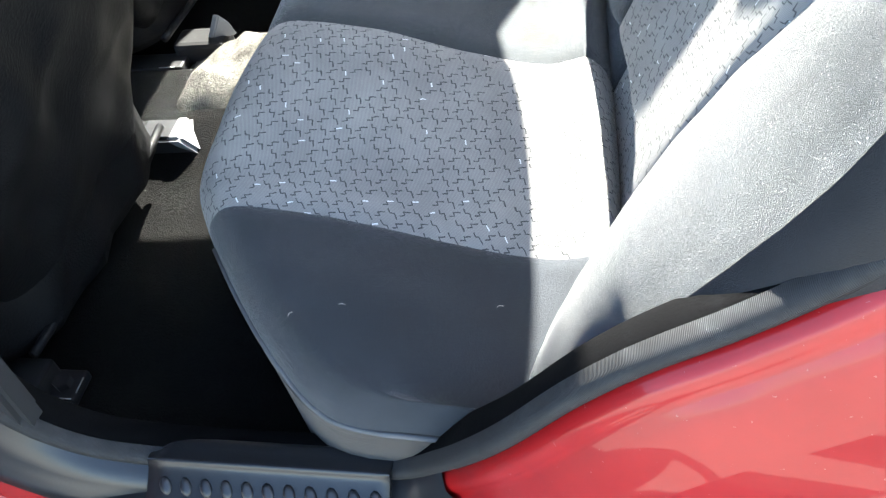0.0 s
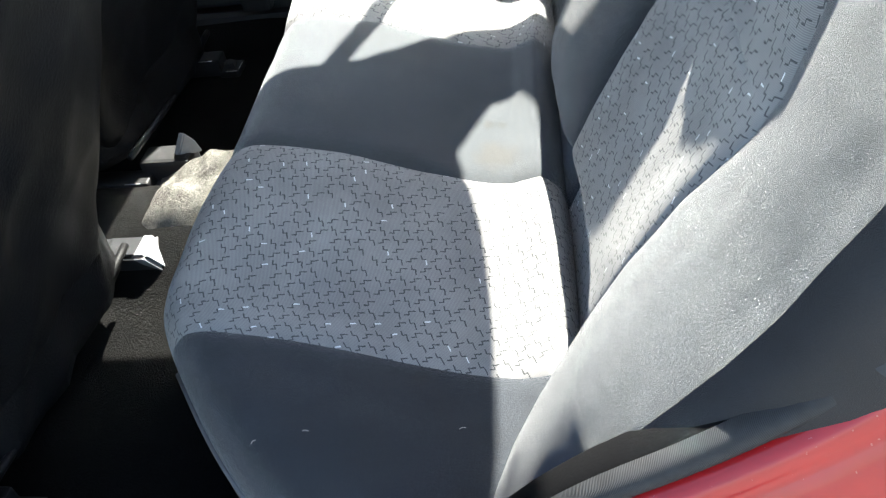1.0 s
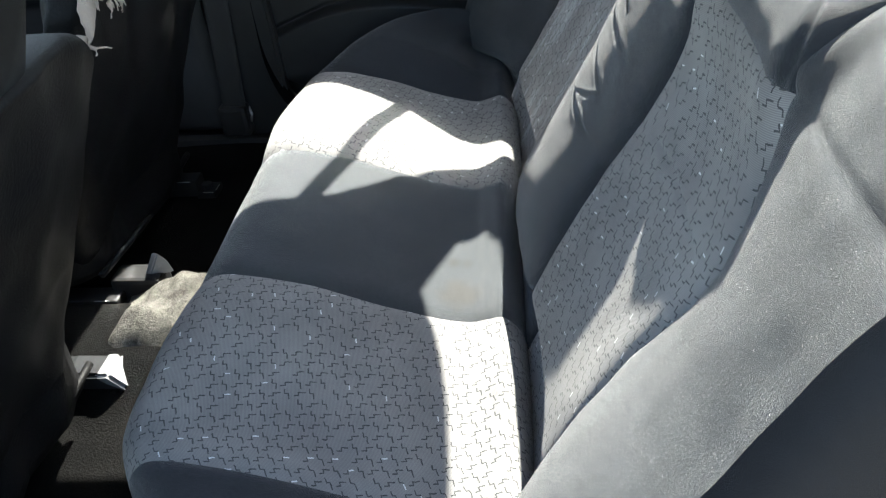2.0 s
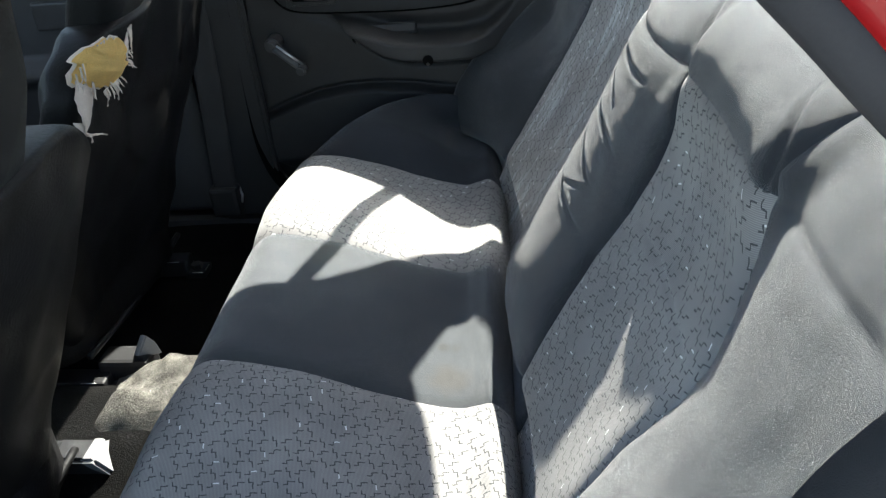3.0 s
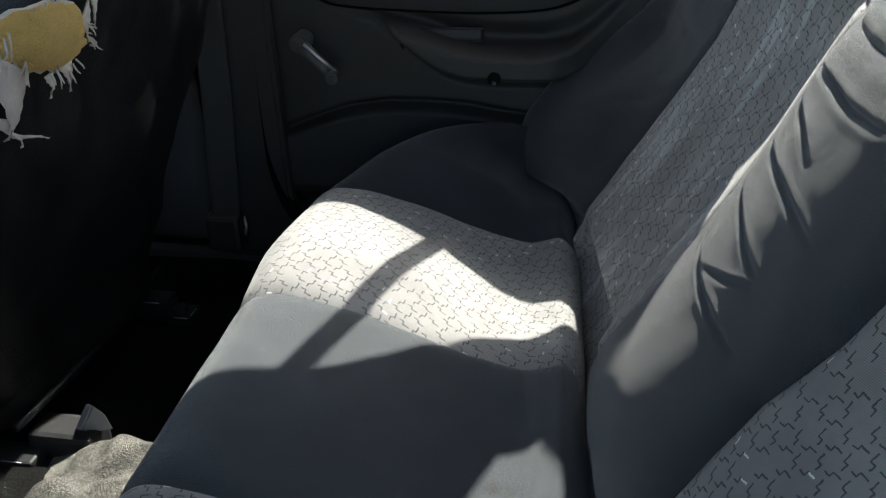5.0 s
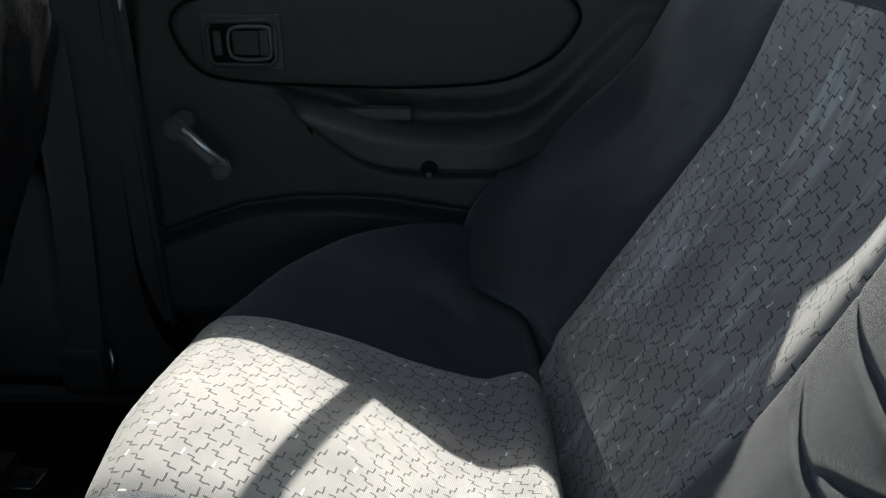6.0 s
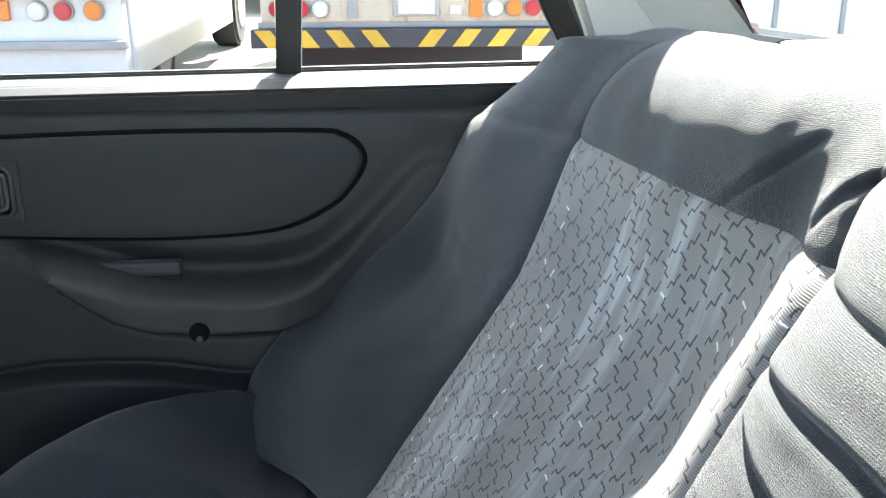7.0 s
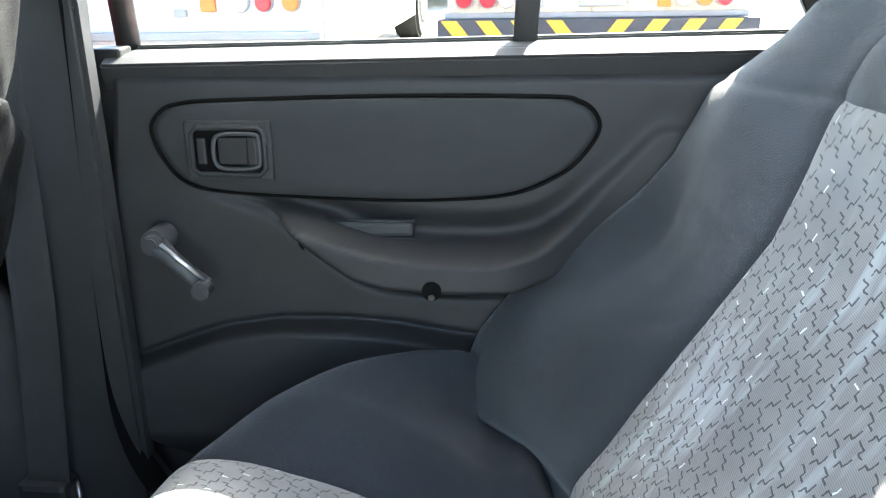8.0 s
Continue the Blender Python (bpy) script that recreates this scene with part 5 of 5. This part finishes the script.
for k in range(4):
    x = -0.38 + 0.40 * k
    d_ = box("rear_door", (x + 0.006, YT - 0.006, 0.825), (x + 0.382, YT + 0.02, 2.6), CREAM, truck, "", 0.006)
    tube("lock_rod", [(x + 0.30, YT - 0.022, 0.82), (x + 0.30, YT - 0.022, 2.5)], 0.011, STEEL, d_, "", 8)
    box("hinge", (x + 0.04, YT - 0.02, 0.86), (x + 0.11, YT - 0.004, 0.91), STEEL, d_, "", 0.003)
box("light_board", (-0.40, YT - 0.01, 0.605), (1.16, YT + 0.04, 0.745), CREAM, truck, "", 0.006)
box("lower_rail", (-0.42, YT - 0.005, 0.575), (1.18, YT + 0.06, 0.607), STEEL, truck, "", 0.006)
for x, lens in ((-0.31, RED_LENS), (-0.185, RED_LENS), (-0.085, CLEAR), (0.84, CLEAR), (0.945, AMBER), (1.045, RED_LENS)):
    round_light(truck, x, YT - 0.01, 0.675, 0.042, lens)
box("side_marker", (0.705, YT - 0.035, 0.628), (0.772, YT - 0.01, 0.725), AMBER, truck, "amber marker", 0.006)
box("latch_plate", (0.06, YT - 0.03, 0.63), (0.11, YT - 0.01, 0.725), STEEL, truck, "", 0.004)
plate_frame = box("plate_frame", (0.30, YT - 0.028, 0.632), (0.545, YT - 0.01, 0.735), STEEL, truck, "weathered plate holder", 0.006)
box("plate", (0.325, YT - 0.034, 0.645), (0.52, YT - 0.027, 0.720), CLEAR, plate_frame, "", 0.002)
box("small_plate", (0.60, YT - 0.02, 0.645), (0.66, YT - 0.01, 0.69), WHITE, truck, "", 0.002)
bumper = box("bumper", (-0.45, YT - 0.10, 0.478), (1.22, YT + 0.02, 0.575), DARK, truck, "dark bumper with yellow diagonal stripes", 0.006)
for k in range(9):
    x = -0.43 + 0.185 * k
    sl = 0.07 if x < 0.35 else -0.07
    if 0.30 < x < 0.42:
        continue
    prism("stripe", [(x, YT - 0.1005, 0.571), (x + 0.085, YT - 0.1005, 0.571), (x + 0.085 + sl, YT - 0.1005, 0.482), (x + sl, YT - 0.1005, 0.482)], (0, -0.003, 0), YELLOW, bumper)
for x in (-0.15, 0.85):
    wheel(truck, x, YT + 1.1, 0.42, 0.26)
    wheel(truck, x, YT + 3.6, 0.42, 0.26)
box("axle_beam", (-0.3, YT + 0.3, 0.32), (1.05, YT + 3.9, 0.46), BLACK, truck, "", 0.02)

# white truck beside it, seen along its flank
van = thing("stake_truck", "white flatbed truck with round tail lights", "truck", at=(-2.2, YT + 1.5, 0.0))
box("bed", (-3.6, YT, 0.74), (-1.10, YT + 3.8, 1.9), WHITE, van, "white panelled bed", 0.02)
box("bed_ledge", (-3.62, YT - 0.05, 0.735), (-1.08, YT + 0.02, 0.775), WHITE, van, "", 0.008)
box("tail_board", (-3.6, YT + 0.01, 0.30), (-1.12, YT + 0.12, 0.735), WHITE, van, "white tail board", 0.01)
box("step_bumper", (-3.6, YT - 0.06, 0.475), (-1.10, YT + 0.01, 0.520), STEEL, van, "", 0.008)
for x, lens in ((-1.55, CLEAR), (-1.415, RED_LENS), (-1.262, AMBER)):
    round_light(van, x, YT + 0.01, 0.672, 0.046, lens)
box("side_marker", (-1.775, YT - 0.02, 0.625), (-1.69, YT + 0.012, 0.725), AMBER, van, "amber marker", 0.006)
box("tow_block", (-1.93, YT - 0.02, 0.60), (-1.86, YT + 0.012, 0.64), STEEL, van, "", 0.004)
for k in range(5):
    x = -3.5 + 0.5 * k
    box("bed_panel", (x, YT - 0.012, 0.80), (x + 0.46, YT + 0.002, 1.85), WHITE, van, "", 0.006)
box("side_skirt", (-1.15, YT + 0.125, 0.30), (-1.105, YT + 3.75, 0.735), WHITE, van, "white side skirt", 0.01)
box("mud_flap", (-1.36, YT + 0.35, 0.18), (-1.16, YT + 0.37, 0.72), TYRE, van, "", 0.004)
box("mud_flap", (-2.05, YT + 0.35, 0.18), (-1.75, YT + 0.37, 0.72), TYRE, van, "", 0.004)
for y in (YT + 1.0, YT + 4.6):
    wheel(van, -1.28, y, 0.40, 0.26)
    wheel(van, -3.3, y, 0.40, 0.26)
box("cab", (-3.4, YT + 3.95, 0.55), (-1.15, YT + 5.6, 2.3), WHITE, van, "white cab", 0.12, seg=4)


def far_car(x, y, tint, label):
    ob = thing("car", label, "car", "cars parked along the lane", at=(x, y, 0))
    box("body", (x - 0.85, y, 0.30), (x + 0.85, y + 4.2, 0.85), tint, ob, "", 0.12, seg=3)
    box("cabin", (x - 0.72, y + 0.9, 0.80), (x + 0.72, y + 3.1, 1.42), tint, ob, "", 0.18, seg=3)
    box("rear_window", (x - 0.58, y + 0.93, 0.95), (x + 0.58, y + 1.0, 1.30), DARK, ob, "", 0.04)
    box("bumper", (x - 0.86, y - 0.06, 0.32), (x + 0.86, y + 0.1, 0.52), STEEL, ob, "", 0.04)
    for s in (-1, 1):
        wheel(ob, x + s * 0.72, y + 0.8, 0.31, 0.2)
        wheel(ob, x + s * 0.72, y + 3.4, 0.31, 0.2)


far_car(-1.98, 14.6, WHITE, "white car parked along the lane")
far_car(-3.2, 24.0, STEEL, "grey car parked further along the lane")
far_car(-4.8, 34.0, WHITE, "white car at the lane's far end")
far_car(-0.6, 17.5, WHITE, "white car parked beside the trucks")

# white box with a green panel, standing in for a vehicle beyond the rear window
BRIGHT = plain("white_sheet_paint", (0.85, 0.85, 0.83), 0.5, vary=0.08, scale=6, bump=0.1)
cont = thing("white_box_vehicle", "white box standing in for a vehicle with a green panel", "container", at=(4.6, 8.0, 0.0))
box("wall", (2.2, 8.0, 0.05), (8.2, 10.4, 2.6), BRIGHT, cont, "white sheet wall", 0.02)
box("green_panel", (2.90, 7.985, 0.72), (3.17, 8.0, 1.7), GREEN, cont, "green painted panel", 0.004)
for k in range(9):
    box("rib", (3.215 + 0.53 * k, 7.97, 0.08), (3.25 + 0.53 * k, 8.0, 2.55), STEEL, cont, "", 0.006)

# beyond the front windows: grey vehicle drawn as a pickup, drum standing in for a machine's orange wheel
pick = thing("pickup", "grey vehicle drawn as a pickup by the yard lane", "car", at=(-5.2, 5.0, 0.0))
box("body", (-6.6, 4.6, 0.35), (-3.25, 6.2, 0.95), STEEL, pick, "", 0.1, seg=3)
box("cabin", (-5.9, 4.75, 0.9), (-4.4, 6.05, 1.6), STEEL, pick, "", 0.15, seg=3)
for x in (-6.0, -3.75):
    disc("tyre", (x, 4.66, 0.33), (0, 1, 0), 0.33, 0.2, TYRE, pick, "", 28, 0.03)
drum = thing("orange_stand_in", "orange drum shape standing in for a machine's wheel", "drum", at=(-2.60, 5.6, 0.0))
disc("barrel", (-2.60, 5.6, 0.42), (0, 0, 1), 0.07, 0.84, AMBER, drum, "", 32, 0.01)
for z in (0.28, 0.56, 0.83):
    disc("hoop", (-2.60, 5.6, z), (0, 0, 1), 0.075, 0.02, AMBER, drum, "", 32, 0.006)

# the car's own wheels, front end and glass
for side in (-1, 1):
    for x in (-1.75, 0.86):
        tyre = disc("tyre", (x, C + side * 0.61, 0.285), (0, 1, 0), 0.285, 0.13, TYRE, car, "black tyre", 36, 0.03)
        disc("rim", (x, C + side * 0.677, 0.285), (0, 1, 0), 0.17, 0.012, STEEL, tyre, "", 28, 0.004)
box("front_end", (-2.46, C - 0.725, 0.22), (-1.63, C + 0.725, 0.555), RED, car, "red front end", 0.04, seg=3)
box("front_door_skin", (-1.60, 0.350, 0.30), (-0.415, 0.373, 0.87), RED, car, "red outer skin of the closed front door", 0.008)


def wide_pane(name, low, high, label):
    x0, v0, z0 = low
    x1, v1, z1 = high
    p = prism(name, [(x0, C - v0, z0), (x0, C + v0, z0), (x1, C + v1, z1), (x1, C - v1, z1)], (0.004, 0, 0.004), GLASS, car, label)
    p.visible_shadow = False


wide_pane("windscreen", (-1.40, 0.64, 0.87), (-0.865, 0.54, 1.300), "clear windscreen")
wide_pane("rear_window", (0.925, 0.60, 0.955), (0.50, 0.47, 1.265), "clear rear window")
